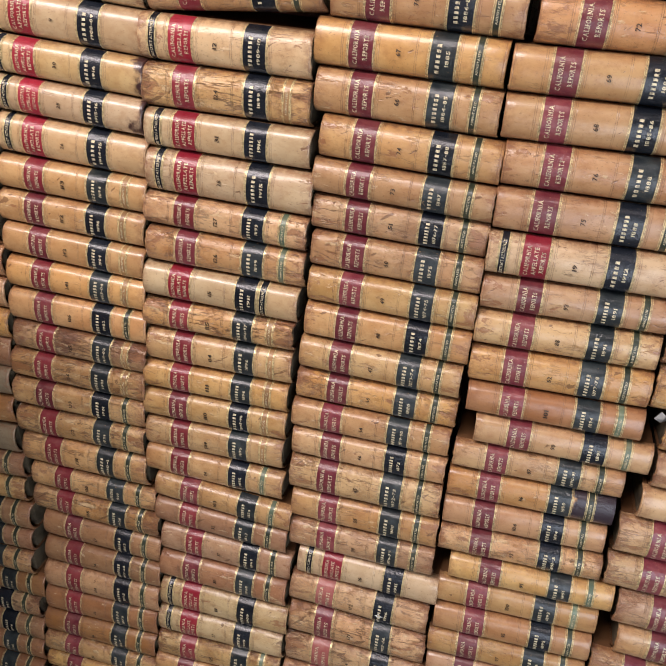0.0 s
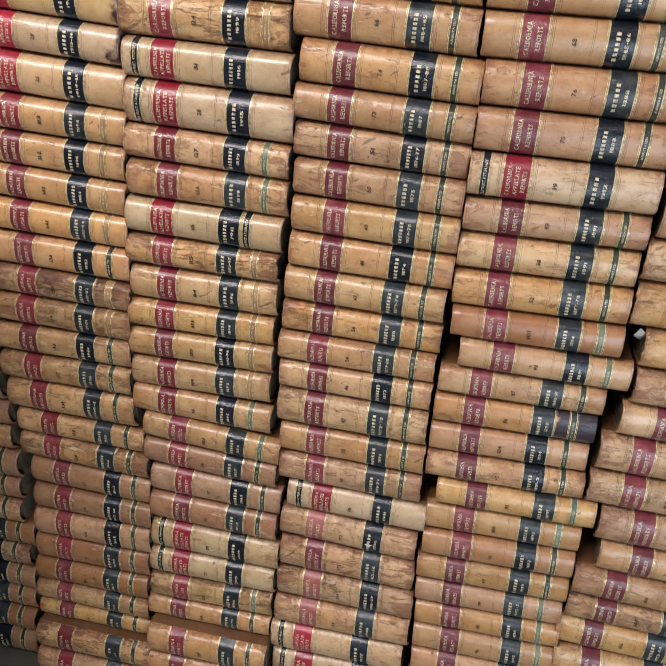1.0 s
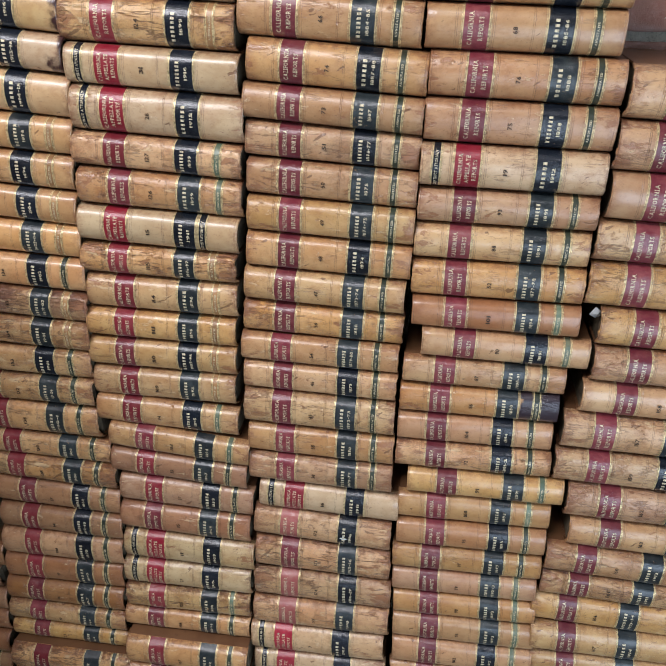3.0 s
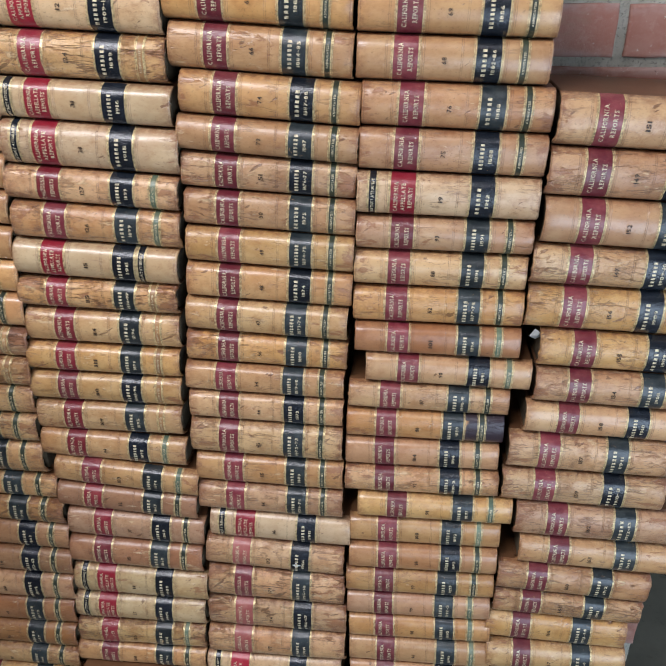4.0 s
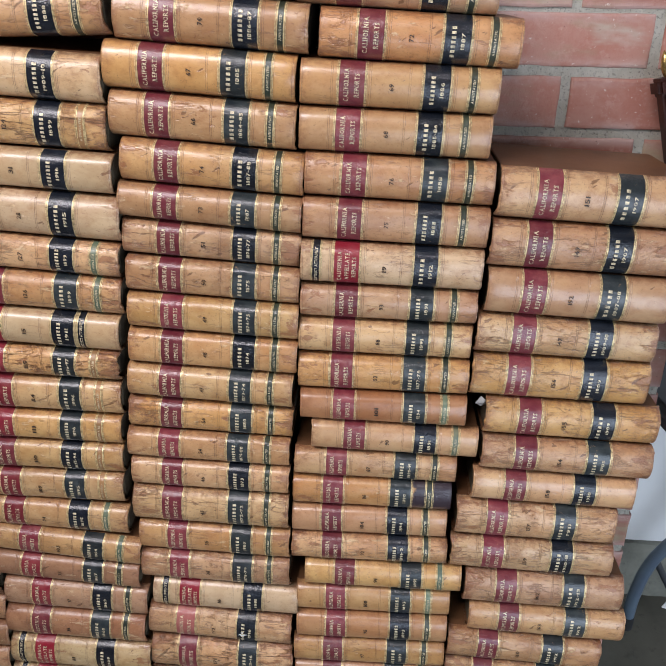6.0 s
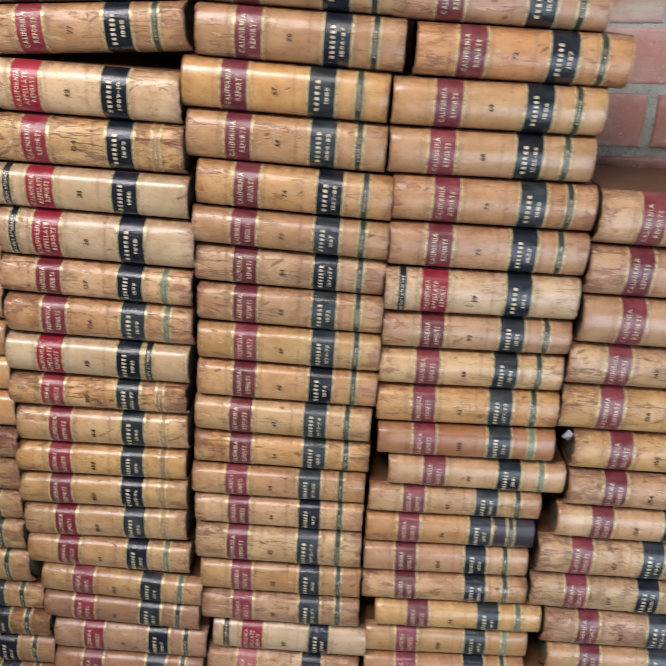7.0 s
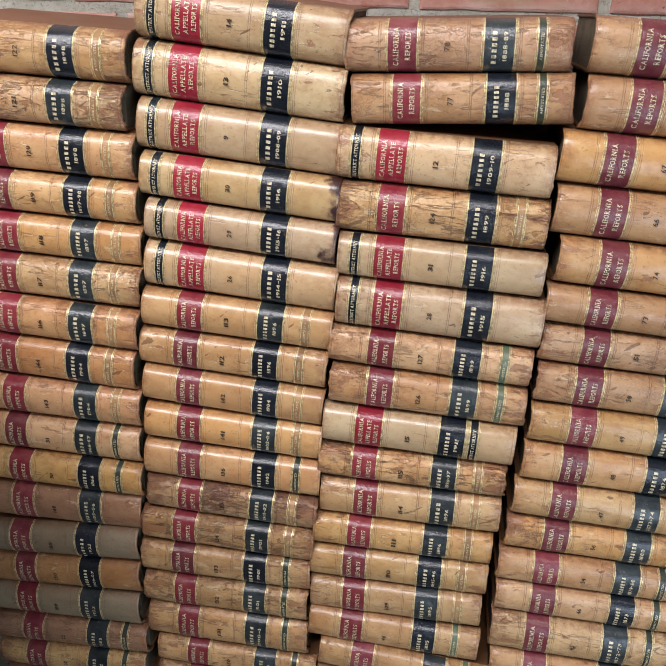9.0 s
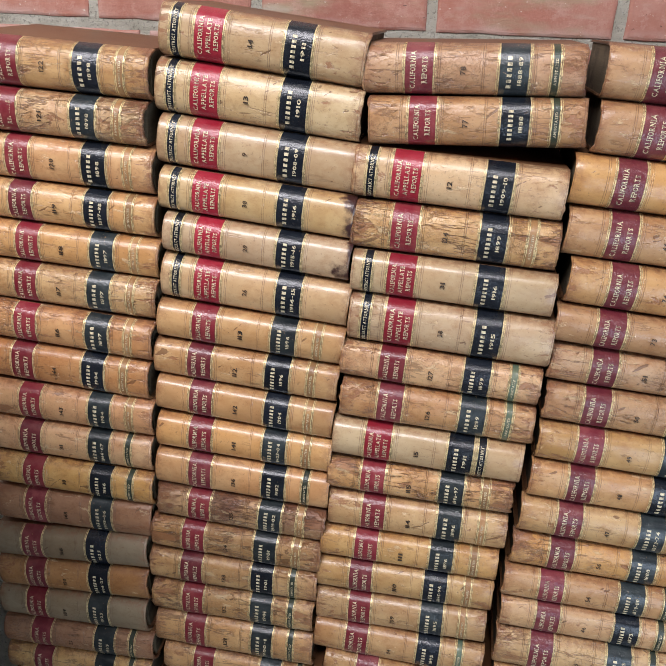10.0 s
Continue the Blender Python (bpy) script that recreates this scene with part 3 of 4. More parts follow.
book(-0.772, -0.042, 0.1267, 0.238, 0.0539, 0.57, "10", "1858", "R", "brown", 1, "G")
book(-0.776, -0.045, 0.0695, 0.238, 0.0572, 0.57, "9", "1858", "R", "brown", 1, "G")
book(-0.780, -0.048, 0.0000, 0.238, 0.0692, 0.57, "8", "1857", "R", "brown", 1, "G")

STACK = "second"
book(-0.502, 0.026, 1.4266, 0.239, 0.0585, -6.36, "14", "1911", "A", "cream", 1, "-")
book(-0.510, 0.023, 1.3643, 0.245, 0.0614, -5.58, "13", "1910", "A", "cream", 1, "-")
book(-0.509, 0.020, 1.3045, 0.242, 0.0594, -5.38, "9", "1908-09", "A", "cream", 0, "-")
book(-0.507, 0.016, 1.2505, 0.241, 0.0528, -4.90, "30", "1916", "A", "cream", 0, "S")
book(-0.503, 0.014, 1.1986, 0.236, 0.0509, -4.60, "29", "1915-16", "A", "cream", 0, "S")
book(-0.507, 0.011, 1.1388, 0.241, 0.0597, -4.40, "26", "1914-15", "A", "cream", 0, "-")
book(-0.513, 0.008, 1.0857, 0.244, 0.0520, -3.65, "113", "1896", "R", "tan", 0, "N")
book(-0.519, 0.005, 1.0343, 0.245, 0.0510, -3.32, "112", "1896", "R", "tan", 1, "N")
book(-0.517, 0.002, 0.9835, 0.240, 0.0513, -3.62, "142", "1904", "R", "orange", 0, "N")
book(-0.517, -0.000, 0.9282, 0.240, 0.0532, -2.60, "141", "1903-04", "R", "orange", 0, "N")
book(-0.520, -0.003, 0.8726, 0.243, 0.0542, -1.93, "136", "1902", "R", "tan", 0, "G")
book(-0.518, -0.006, 0.8237, 0.237, 0.0495, -2.20, "135", "1901-02", "R", "stained", 3, "N")
book(-0.528, -0.008, 0.7711, 0.245, 0.0516, -1.54, "134", "1901", "R", "tan", 3, "N")
book(-0.531, -0.011, 0.7172, 0.245, 0.0516, -0.44, "133", "1901", "R", "tan", 2, "G")
book(-0.529, -0.014, 0.6640, 0.240, 0.0517, 0.24, "132", "1901", "R", "tan", 3, "G")
book(-0.526, -0.017, 0.6036, 0.238, 0.0620, -0.49, "131", "1900-1", "R", "tan", 2, "G")
book(-0.515, -0.020, 0.5588, 0.240, 0.0463, -1.37, "130", "1900", "R", "tan", 2, "G")
book(-0.516, -0.022, 0.5082, 0.245, 0.0510, -1.56, "128", "1900", "R", "tan", 3, "G")
book(-0.503, -0.025, 0.4497, 0.234, 0.0574, -1.21, "17", "1863", "R", "brown", 1, "G")
book(-0.504, -0.028, 0.3945, 0.234, 0.0535, -0.33, "14", "1862-63", "R", "brown", 1, "G")
book(-0.509, -0.031, 0.3331, 0.234, 0.0600, 0.33, "106", "1895", "R", "orange", 1, "G")
book(-0.516, -0.034, 0.2717, 0.234, 0.0600, 0.95, "46", "1870", "R", "brown", 1, "G")
book(-0.524, -0.037, 0.2159, 0.237, 0.0559, 0.86, "16", "1867", "R", "brown", 1, "G")
book(-0.528, -0.040, 0.1696, 0.240, 0.0465, 0.71, "30", "1864", "R", "tan", 2, "G")
book(-0.527, -0.042, 0.1288, 0.243, 0.0402, 1.00, "23", "1864", "R", "tan", 1, "G")
book(-0.523, -0.075, 0.0675, 0.245, 0.0611, 1.15, "24", "1863", "R", "tan", 3, "G")
book(-0.528, -0.078, 0.0000, 0.245, 0.0625, 1.15, "33", "1860-62", "R", "orange", 1, "G")

STACK = "third"
book(-0.268, 0.025, 1.3958, 0.239, 0.0545, 1.77, "78", "1888-89", "R", "pink", 2, "G")
book(-0.258, 0.022, 1.3419, 0.237, 0.0533, 2.25, "77", "1888", "R", "pink", 2, "G")
book(-0.273, 0.019, 1.2828, 0.240, 0.0591, -2.94, "12", "1909-10", "A", "cream", 1, "-")
book(-0.272, 0.016, 1.2228, 0.240, 0.0590, -2.45, "124", "1899", "R", "tan", 3, "N")
book(-0.269, 0.012, 1.1703, 0.240, 0.0526, -2.56, "31", "1916", "A", "cream", 0, "-")
book(-0.269, 0.010, 1.1089, 0.245, 0.0622, -2.90, "28", "1915", "A", "cream", 1, "-")
book(-0.275, 0.006, 1.0611, 0.245, 0.0485, -3.09, "127", "1899", "R", "tan", 2, "F")
book(-0.273, 0.004, 1.0065, 0.242, 0.0538, -2.80, "126", "1899", "R", "orange", 2, "F")
book(-0.280, 0.001, 0.9503, 0.242, 0.0554, -2.25, "15", "1911", "A", "cream", 0, "K")
book(-0.284, -0.002, 0.9003, 0.240, 0.0480, -1.22, "115", "1896-97", "R", "tan", 3, "N")
book(-0.280, -0.004, 0.8432, 0.236, 0.0563, -0.85, "114", "1896", "R", "tan", 1, "N")
book(-0.288, -0.007, 0.7951, 0.239, 0.0486, -1.04, "111", "1896", "R", "tan", 1, "N")
book(-0.291, -0.010, 0.7430, 0.241, 0.0505, -0.21, "110", "1895-96", "R", "tan", 1, "N")
book(-0.289, -0.012, 0.6888, 0.236, 0.0532, 0.23, "109", "1895", "R", "tan", 1, "N")
book(-0.291, -0.015, 0.6403, 0.239, 0.0532, -2.03, "94", "1895", "R", "tan", 1, "F")
book(-0.276, -0.018, 0.5948, 0.240, 0.0489, -4.11, "103", "1894", "R", "orange", 1, "F")
book(-0.278, -0.021, 0.5432, 0.236, 0.0496, -3.06, "32", "1867", "R", "brown", 1, "G")
book(-0.269, -0.023, 0.4820, 0.236, 0.0586, -1.95, "37", "1869", "R", "pink", 1, "g")
book(-0.274, -0.026, 0.4228, 0.234, 0.0586, -1.56, "35", "1868", "R", "brown", 1, "G")
book(-0.274, -0.029, 0.3566, 0.239, 0.0645, -0.76, "11", "1909", "A", "cream", 1, "-")
book(-0.280, -0.033, 0.2954, 0.238, 0.0590, 0.33, "27", "1915", "A", "cream", 1, "-")
book(-0.282, -0.036, 0.2390, 0.237, 0.0549, 1.04, "125", "1900", "R", "tan", 3, "F")
book(-0.290, -0.039, 0.1925, 0.242, 0.0471, 0.67, "108", "1895-96", "R", "orange", 1, "G")
book(-0.281, -0.071, 0.1277, 0.234, 0.0649, 0.67, "107", "1892", "R", "orange", 1, "G")
book(-0.285, -0.075, 0.0652, 0.234, 0.0614, 1.15, "140", "1903", "R", "orange", 1, "G")
book(-0.292, -0.078, 0.0000, 0.238, 0.0500, 1.15, "139", "1903", "R", "tan", 1, "G")

STACK = "fourth"
book(-0.017, 0.025, 1.4043, 0.234, 0.0564, -2.89, "71", "1887", "R", "pink", 1, "G")
book(-0.016, 0.022, 1.3474, 0.234, 0.0575, -3.23, "70", "1886-87", "R", "pink", 1, "G")
book(-0.034, 0.019, 1.2922, 0.237, 0.0566, -3.37, "67", "1885", "R", "orange", 0, "G")
book(-0.032, 0.016, 1.2345, 0.235, 0.0575, -3.35, "66", "1884-85", "R", "orange", 1, "G")
book(-0.022, 0.013, 1.1796, 0.235, 0.0551, -3.73, "74", "1887-88", "R", "pink", 1, "G")
book(-0.029, 0.010, 1.1332, 0.240, 0.0470, -3.81, "73", "1887", "R", "pink", 1, "G")
book(-0.028, 0.008, 1.0839, 0.237, 0.0483, -3.29, "51", "1876-77", "R", "orange", 2, "G")
book(-0.027, 0.005, 1.0320, 0.236, 0.0509, -2.86, "50", "1875", "R", "orange", 2, "G")
book(-0.028, 0.002, 0.9796, 0.236, 0.0516, -2.44, "49", "1874-75", "R", "tan", 1, "G")
book(-0.031, -0.000, 0.9270, 0.237, 0.0525, -2.32, "48", "1874", "R", "tan", 1, "G")
book(-0.036, -0.003, 0.8745, 0.236, 0.0527, -2.33, "47", "1873-74", "R", "tan", 1, "G")
book(-0.039, -0.006, 0.8234, 0.239, 0.0505, -2.00, "56", "1880", "R", "orange", 2, "G")
book(-0.044, -0.008, 0.7760, 0.240, 0.0467, -1.54, "54", "1879-80", "R", "pink", 1, "G")
book(-0.042, -0.011, 0.7272, 0.237, 0.0480, -1.22, "46", "1873", "R", "tan", 1, "G")
book(-0.043, -0.013, 0.6647, 0.238, 0.0623, -1.08, "45", "1872-73", "R", "tan", 2, "G")
book(-0.039, -0.017, 0.6106, 0.235, 0.0540, -1.03, "55", "1880", "R", "pink", 1, "G")
book(-0.039, -0.019, 0.5567, 0.235, 0.0533, -0.76, "38", "1878-79", "R", "pink", 2, "G")
book(-0.025, -0.022, 0.5002, 0.234, 0.0585, -1.83, "16", "1911", "A", "cream", 0, "-")
book(-0.036, -0.025, 0.4406, 0.234, 0.0617, -2.52, "172", "1916", "R", "tan", 2, "X")
book(-0.035, -0.029, 0.3716, 0.235, 0.0666, -1.34, "171", "1915-16", "R", "tan", 3, "-")
book(-0.038, -0.032, 0.3042, 0.243, 0.0645, 0.08, "174", "1916-17", "R", "tan", 3, "-")
book(-0.041, -0.035, 0.2406, 0.245, 0.0615, 1.04, "177", "1918", "R", "tan", 2, "-")
book(-0.047, -0.039, 0.1736, 0.245, 0.0666, 1.15, "7", "1907", "A", "cream", 1, "-")
book(-0.043, -0.042, 0.1057, 0.245, 0.0680, 1.15, "5", "1907", "A", "cream", 1, "-")
book(-0.045, -0.046, 0.0556, 0.245, 0.0500, 1.15, "6", "1908", "A", "cream", 1, "-")
book(-0.042, -0.049, 0.0000, 0.245, 0.0581, 0.23, "200", "1900", "R", "orange", 1, "-")

STACK = "fifth"
book(0.201, 0.024, 1.3910, 0.234, 0.0547, -2.53, "79", "1889", "R", "orange", 1, "G")
book(0.227, 0.021, 1.3331, 0.238, 0.0563, -2.27, "72", "1887", "R", "orange", 1, "G")
book(0.205, 0.018, 1.2786, 0.240, 0.0541, -1.63, "69", "1886", "R", "orange", 0, "G")
book(0.204, 0.015, 1.2239, 0.237, 0.0542, -1.40, "68", "1885-86", "R", "orange", 0, "G")
book(0.211, 0.013, 1.1681, 0.239, 0.0561, -1.68, "76", "1888", "R", "pink", 1, "G")
book(0.209, 0.010, 1.1128, 0.239, 0.0551, -1.57, "75", "1888", "R", "orange", 1, "G")
book(0.207, 0.007, 1.0543, 0.239, 0.0577, -1.19, "19", "1912", "A", "cream", 1, "-")
book(0.207, 0.004, 1.0049, 0.237, 0.0487, -0.81, "93", "1891", "R", "tan", 1, "G")
book(0.205, 0.001, 0.9533, 0.236, 0.0515, -0.76, "88", "1891", "R", "tan", 1, "g")
book(0.205, -0.001, 0.8984, 0.237, 0.0539, -0.25, "52", "1877-78", "R", "orange", 1, "G")
book(0.208, -0.004, 0.8517, 0.235, 0.0471, -0.45, "101", "1894", "R", "brown", 0, "F")
book(0.224, -0.007, 0.8051, 0.239, 0.0479, -1.25, "90", "1891", "R", "tan", 0, "F")
book(0.200, -0.009, 0.7594, 0.237, 0.0451, -0.67, "87", "1890-91", "R", "tan", 1, "G")
book(0.198, -0.012, 0.7070, 0.236, 0.0503, 0.30, "86", "1890", "R", "tan", 1, "D")
book(0.197, -0.014, 0.6568, 0.234, 0.0494, 0.71, "104", "1894", "R", "orange", 0, "G")
book(0.197, -0.017, 0.6096, 0.238, 0.0479, 0.41, "92", "1891-2", "R", "tan", 2, "G")
book(0.217, -0.019, 0.5614, 0.243, 0.0482, 0.36, "91", "1891", "R", "tan", 0, "F")
book(0.205, -0.022, 0.5087, 0.242, 0.0522, 0.55, "100", "1893", "R", "orange", 0, "F")
book(0.205, -0.025, 0.4571, 0.241, 0.0511, 0.79, "95", "1893", "R", "orange", 0, "G")
book(0.201, -0.027, 0.4065, 0.245, 0.0505, 0.78, "97", "1893", "R", "orange", 1, "G")
book(0.203, -0.030, 0.3552, 0.241, 0.0501, 1.33, "99", "1892-3", "R", "orange", 0, "F")
book(0.207, -0.033, 0.3032, 0.242, 0.0514, 1.72, "98", "1893", "R", "orange", 0, "F")
book(0.208, -0.035, 0.2487, 0.245, 0.0557, 1.15, "96", "1892", "R", "orange", 0, "F")
book(0.210, -0.038, 0.1881, 0.245, 0.0607, 1.15, "102", "1892", "R", "orange", 0, "F")
book(0.208, -0.041, 0.1380, 0.245, 0.0500, 1.15, "105", "1894", "R", "pink", 1, "F")
book(0.211, -0.044, 0.0932, 0.245, 0.0468, 0.23, "200", "1900", "R", "orange", 1, "-")
book(0.205, -0.046, 0.0463, 0.245, 0.0468, 0.23, "201", "1900", "R", "tan", 1, "-")
book(0.211, -0.049, 0.0000, 0.245, 0.0468, 0.23, "202", "1900", "R", "orange", 1, "-")

STACK = "sixth"
book(0.452, 0.012, 1.1485, 0.234, 0.0651, -2.30, "151", "1907", "R", "orange", 1, "-")
book(0.448, 0.009, 1.0848, 0.240, 0.0633, -2.08, "149", "1907", "R", "orange", 2, "-")
book(0.449, 0.005, 1.0214, 0.238, 0.0636, -2.20, "152", "1907-08", "R", "orange", 0, "-")
book(0.442, 0.002, 0.9637, 0.240, 0.0573, -1.87, "147", "1909-10", "R", "tan", 2, "-")
book(0.441, -0.001, 0.8988, 0.242, 0.0645, -1.62, "156", "1909", "R", "tan", 2, "-")
book(0.465, -0.004, 0.8405, 0.241, 0.0578, -1.77, "155", "1909", "R", "tan", 2, "-")
book(0.465, -0.008, 0.7855, 0.241, 0.0548, -1.64, "154", "1908", "R", "pink", 2, "-")
book(0.457, -0.010, 0.7332, 0.235, 0.0526, -1.71, "158", "1910", "R", "tan", 0, "-")
book(0.439, -0.013, 0.6691, 0.234, 0.0638, -1.27, "157", "1911", "R", "tan", 2, "-")
book(0.436, -0.016, 0.6109, 0.242, 0.0579, -1.10, "159", "1910-11", "R", "tan", 2, "-")
book(0.461, -0.020, 0.5465, 0.242, 0.0640, -1.24, "162", "1912-13", "R", "pink", 2, "-")
book(0.472, -0.023, 0.4901, 0.243, 0.0574, -1.77, "163", "1912", "R", "tan", 1, "-")
book(0.444, -0.026, 0.4354, 0.242, 0.0571, -2.33, "160", "1912", "R", "pink", 2, "-")
book(0.443, -0.029, 0.3865, 0.240, 0.0480, -1.84, "161", "1911", "R", "tan", 3, "-")
book(0.434, -0.031, 0.3244, 0.234, 0.0615, -1.46, "166", "1913-14", "R", "tan", 1, "-")
book(0.441, -0.035, 0.2585, 0.234, 0.0628, -0.02, "167", "1914", "R", "tan", 1, "-")
book(0.447, -0.038, 0.2063, 0.234, 0.0500, 1.15, "168", "1914", "R", "tan", 1, "-")
book(0.450, -0.041, 0.1560, 0.234, 0.0522, 0.23, "200", "1900", "R", "orange", 1, "-")
book(0.444, -0.043, 0.1038, 0.234, 0.0522, 0.23, "201", "1900", "R", "tan", 1, "-")
book(0.450, -0.046, 0.0517, 0.234, 0.0522, 0.23, "202", "1900", "R", "orange", 1, "-")
book(0.444, -0.049, 0.0000, 0.234, 0.0522, 0.23, "203", "1900", "R", "tan", 1, "-")

# ---- things beside the stacks ----


def tube(points, radius, mat, name, parent, label=""):
    curve = bpy.data.curves.new(name, "CURVE")
    curve.dimensions, curve.bevel_depth, curve.bevel_resolution, curve.use_fill_caps = "3D", radius, 4, True
    spline = curve.splines.new("BEZIER")
    spline.bezier_points.add(len(points) - 1)
    for p, co in zip(spline.bezier_points, points):
        p.co = co
        p.handle_left_type = p.handle_right_type = "AUTO"
    ob = bpy.data.objects.new(name, curve)
    me = bpy.data.meshes.new_from_object(ob)
    bpy.data.objects.remove(ob)
    me.materials.clear()
    me.materials.append(mat)
    me.polygons.foreach_set("use_smooth", [True] * len(me.polygons))
    return part(name, me, parent, label)


def folding_table():
    table = new("folding_table")
    table.matrix_world = pose(0.825, 0.30, 0, 0, 0, 8)
    tagged(table, "dark grey plastic folding table with bent steel legs", "table")
    top = part("tabletop", from_bm("tabletop", block((-0.01, -0.24, 0.700), (0.72, 0.195, 0.745), 0.014, 3), TABLE_TOP), table)
    bm = bmesh.new()
    bmesh.ops.create_cone(bm, cap_ends=True, segments=32, radius1=0.040, radius2=0.037, depth=0.004,
                          matrix=Matrix.Translation((0.05, -0.06, 0.747)) @ Matrix.Rotation(radians(-25), 4, "Z") @ Matrix.Diagonal((1, 0.62, 1, 1)))
    badge = part("oval_badge", from_bm("oval_badge", bm, TUBE), top, "embossed oval badge")
    for k in range(5):
        bm = block((-0.020 + 0.009 * k, -0.009, 0.7485), (-0.015 + 0.009 * k, 0.009, 0.7500), 0.0004, 1)
        bar = part("bar", from_bm("bar", bm, TABLE_TOP), table)
        bar.parent = badge
        bar.matrix_local = pose(0.05, -0.06, 0, 0, 0, -25)
    for xx in (0.155, 0.60):
        leg = tube([(xx, 0.175, 0.012), (xx + 0.004, 0.175, 0.10), (xx + 0.022, 0.17, 0.20), (xx + 0.075, 0.16, 0.31),
                    (xx + 0.10, 0.15, 0.45), (xx + 0.10, 0.14, 0.70)], 0.0145, TUBE, "leg", table, "blue-grey steel tube leg")
        tube([(xx, 0.175, 0.0), (xx, 0.175, 0.035)], 0.0165, RUBBER, "foot", leg, "black rubber foot")
        tube([(xx + 0.03, 0.168, 0.215), (xx + 0.12, 0.17, 0.06)], 0.008, TABLE_TOP, "brace", table, "dark grey steel brace")
    card = part("tag", from_bm("tag", block((-0.010, -0.001, -0.018), (0.010, 0.001, 0.018), 0), CARD), table, "small white paper tag with dark print")
    card.matrix_local = pose(0.235, 0.150, 0.095, 0, 25, 0)
    for k in range(2):
        bar = part("bar", from_bm("bar", block((-0.006, -0.0016, -0.008 + 0.010 * k), (0.005 - 0.003 * k, -0.0011, -0.0055 + 0.010 * k), 0), RUBBER), table)
        bar.parent = card
    return table


def finial_mesh():
    bm = bmesh.new()
    rings = [(0.000, 0.0035), (0.004, 0.0036), (0.007, 0.0052), (0.015, 0.0068), (0.023, 0.0064), (0.032, 0.0038), (0.038, 0.0006)]
    loops = []
    for z, r in rings:
        loops.append([bm.verts.new((r * math.cos(a * math.tau / 16), r * math.sin(a * math.tau / 16), z)) for a in range(16)])
    for lo, hi in zip(loops, loops[1:]):
        for a in range(16):
            bm.faces.new((lo[a], lo[(a + 1) % 16], hi[(a + 1) % 16], hi[a]))
    bm.faces.new(loops[-1])
    bm.faces.new(loops[0][::-1])
    return from_bm("finial", bm, BRASS, True)


def display_frame():
    """A dark wooden frame that stands on the table and leans on the brick wall."""
    stand = new("display_frame")
    stand.matrix_world = pose(0.830, 0.10, 0.7450, -7, -15, 4)
    tagged(stand, "dark brown wooden frame with pale panels standing on table", "frame")
    high = 0.580
    for xx in (0.0, 0.36):
        post = part("post", from_bm("post", block((xx, 0.0, 0.0), (xx + 0.026, 0.028, high), 0.004, 2), DARK_WOOD), stand)
        knob = part("finial", finial_mesh(), post, "turned brass finial")
        knob.location = (xx + 0.013, 0.014, high)
    part("top_rail", from_bm("top_rail", block((-0.006, -0.004, high - 0.02), (0.392, 0.032, high + 0.004), 0.005, 2), DARK_WOOD), stand)
    for z0 in (0.0, 0.24, 0.40):
        part("rail", from_bm("rail", block((0.026, 0.004, z0), (0.36, 0.020, z0 + 0.018), 0.003, 2), DARK_WOOD), stand)
    for z0, z1 in ((0.018, 0.24), (0.258, 0.40), (0.418, 0.562)):
        for x0, x1 in ((0.026, 0.135), (0.150, 0.25), (0.262, 0.36)):
            part("panel", from_bm("panel", block((x0, 0.010, z0), (x1, 0.016, z1), 0.001, 1), PALE), stand, "pale lilac paper panel")
    return stand


folding_table()
display_frame()


def paper_scrap(x, y, z):
    bm = bmesh.new()
    pts = [(-0.011, 0, -0.004), (-0.004, -0.002, 0.009), (0.003, -0.004, 0.004), (0.010, 0, 0.007), (0.006, 0.003, -0.006), (-0.002, 0.001, -0.009)]
    vs = [bm.verts.new(p) for p in pts]
    mid = bm.verts.new((0.0, -0.005, 0.0))
    for a, c in zip(vs, vs[1:] + vs[:1]):
        bm.faces.new((a, c, mid))
    solid = bmesh.ops.solidify(bm, geom=bm.faces[:], thickness=0.0006)
    ob = new("paper_scrap", from_bm("paper_scrap", bm, CARD))
    ob.location = (x, y, z)
    return tagged(ob, "small crumpled grey-white paper scrap wedged between books", "paper scrap")


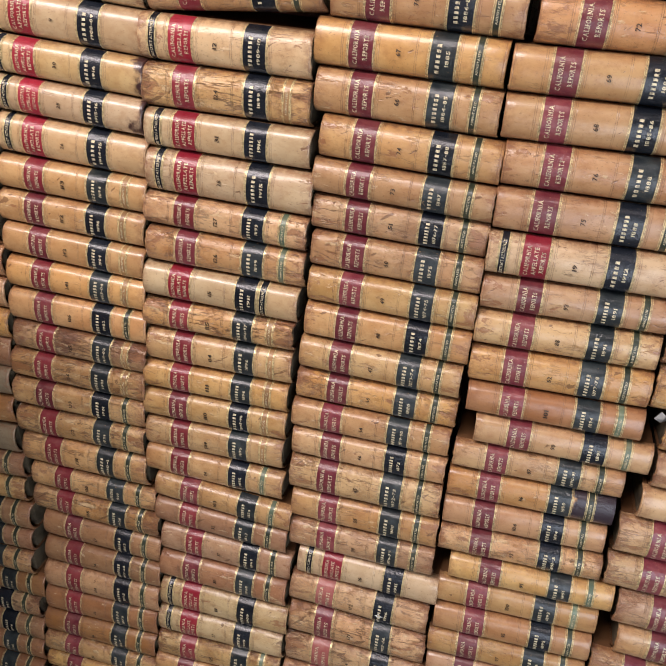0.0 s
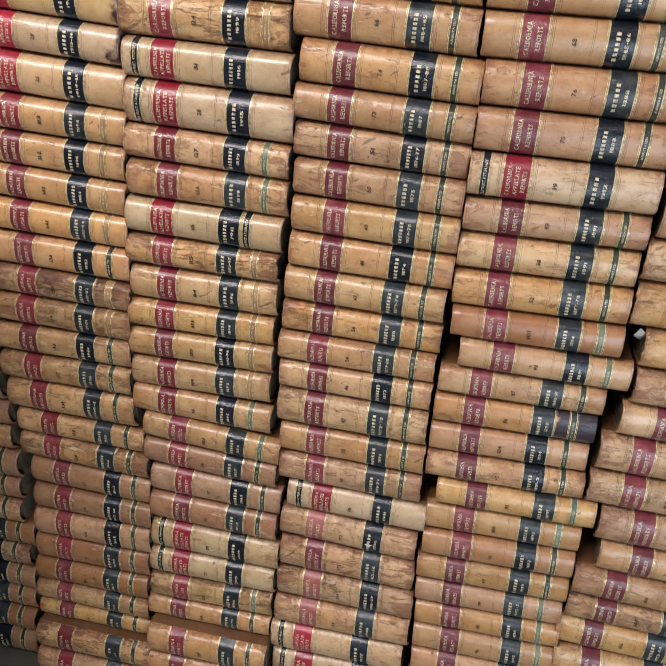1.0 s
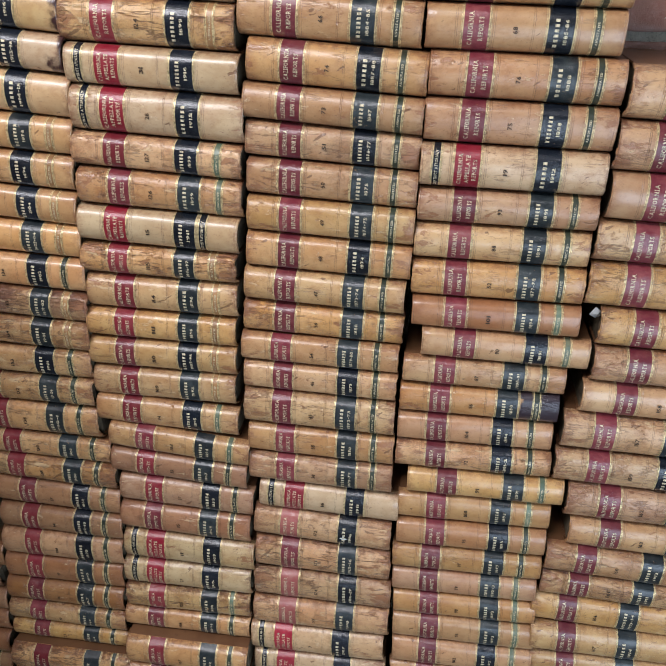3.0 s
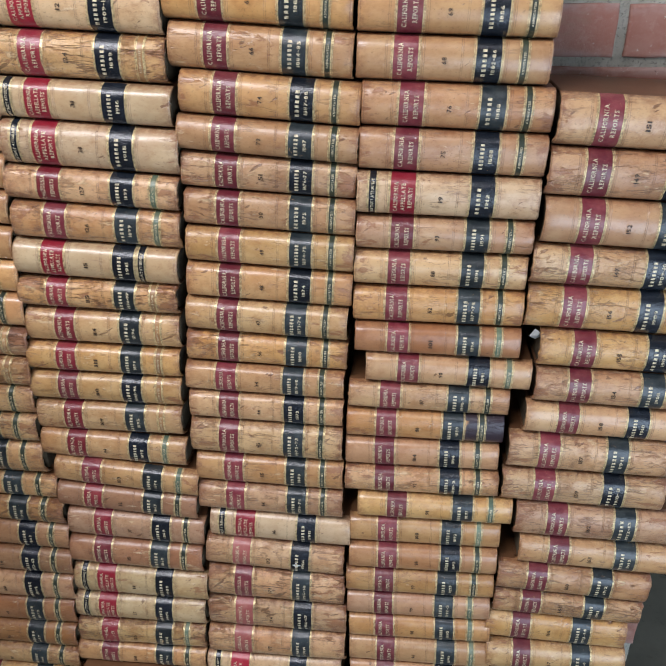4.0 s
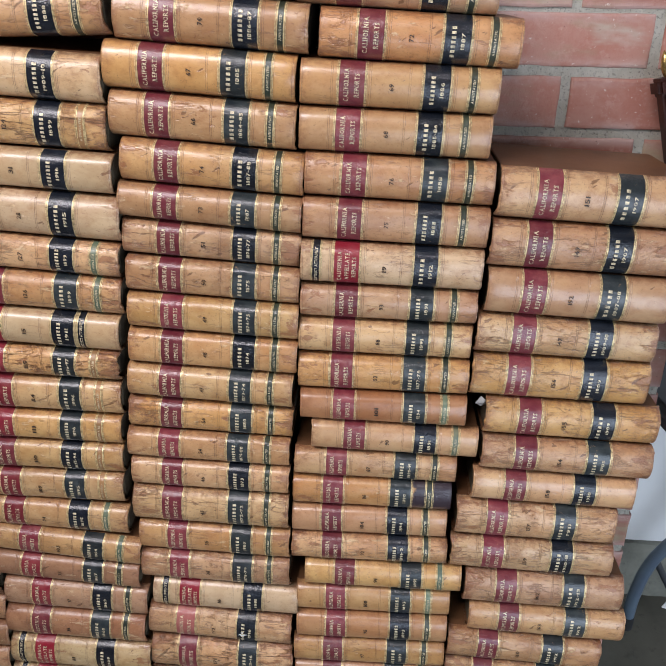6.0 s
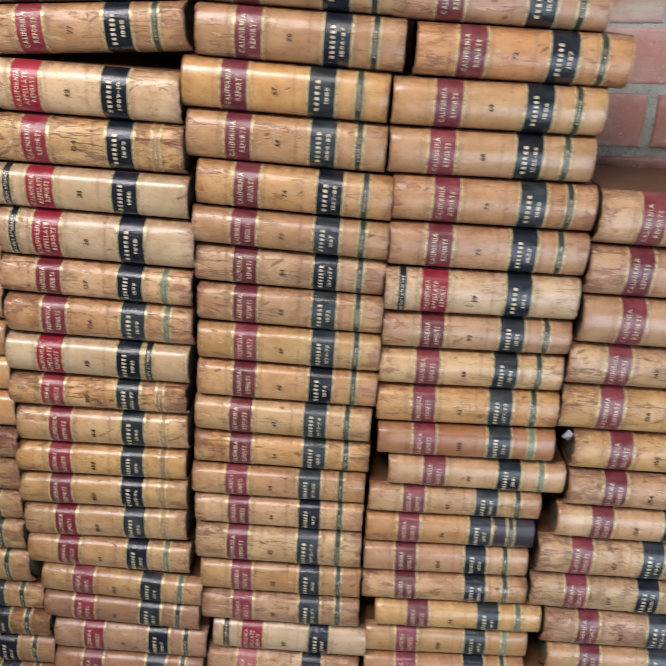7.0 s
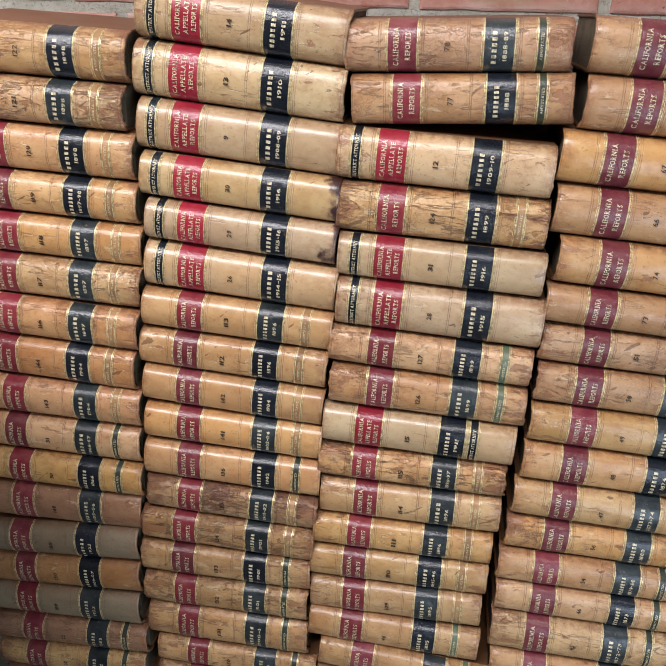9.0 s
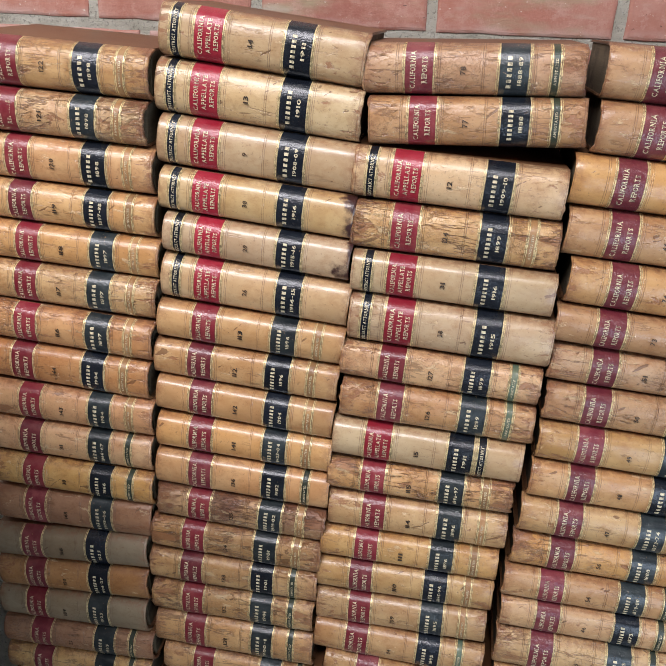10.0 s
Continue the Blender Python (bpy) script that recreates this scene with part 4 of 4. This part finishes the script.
paper_scrap(0.464, 0.007, 0.887)

# ---- bricks of the wall ----


def worn_brick(wide, rng):
    """A brick with rounded, uneven arrises: an outline of many short steps, a soft edge and a flat back."""
    high = COURSE - JOINT
    rim = []
    for k in range(8):
        rim.append((wide * k / 8, 0.0))
    for k in range(3):
        rim.append((wide, high * k / 3))
    for k in range(8):
        rim.append((wide - wide * k / 8, high))
    for k in range(3):
        rim.append((0.0, high - high * k / 3))
    count = len(rim)
    verts = []
    wob = [(rng.uniform(-0.0009, 0.0009), rng.uniform(-0.0009, 0.0009)) for _ in rim]
    for inset, depth in ((0.0, 0.05), (0.0, 0.0035), (0.0012, 0.0012), (0.0045, 0.0)):
        for (px, pz), (wx, wz) in zip(rim, wob):
            cx = px + wx + (inset if px < wide / 2 else -inset) * (1 if px in (0.0, wide) else 0)
            cz = pz + wz + (inset if pz < high / 2 else -inset) * (1 if pz in (0.0, high) else 0)
            verts.append((cx, depth, cz))
    faces = []
    for ring in range(3):
        for k in range(count):
            a, c = ring * count + k, ring * count + (k + 1) % count
            faces.append((a, c, c + count, a + count))
    faces.append(tuple(range(3 * count, 4 * count)))
    me = mesh_of("brick", verts, faces, BRICK, smooth=False)
    return me


def lay_bricks():
    rng = random.Random(4)
    shapes = []
    for k in range(6):
        shapes.append(worn_brick(PITCH - JOINT, rng))
    half = worn_brick(PITCH / 2 - JOINT, rng)
    z = 1.222 - 14 * COURSE + JOINT / 2
    for row in range(0, 22):
        if row:
            z += COURSE if row <= 15 else 0.0755
        if z < 0.0:
            continue
        x = PIER_X + (0.043 if row > 16 else 0.0)
        first = True
        while x > -1.1:
            short = first and row % 2 == 1
            wide = PITCH / 2 if short else PITCH
            first = False
            x -= wide
            if (row < 12 and x + wide < 0.55) or x + wide > PIER_X + 0.01:
                continue
            ob = new("brick", half if short else rng.choice(shapes))
            ob.parent = pier
            ob.location = (x + JOINT, WALL_Y + rng.uniform(-0.002, 0.001), z)
            if row > 15:
                ob.scale = (1, 1, 0.885)


lay_bricks()
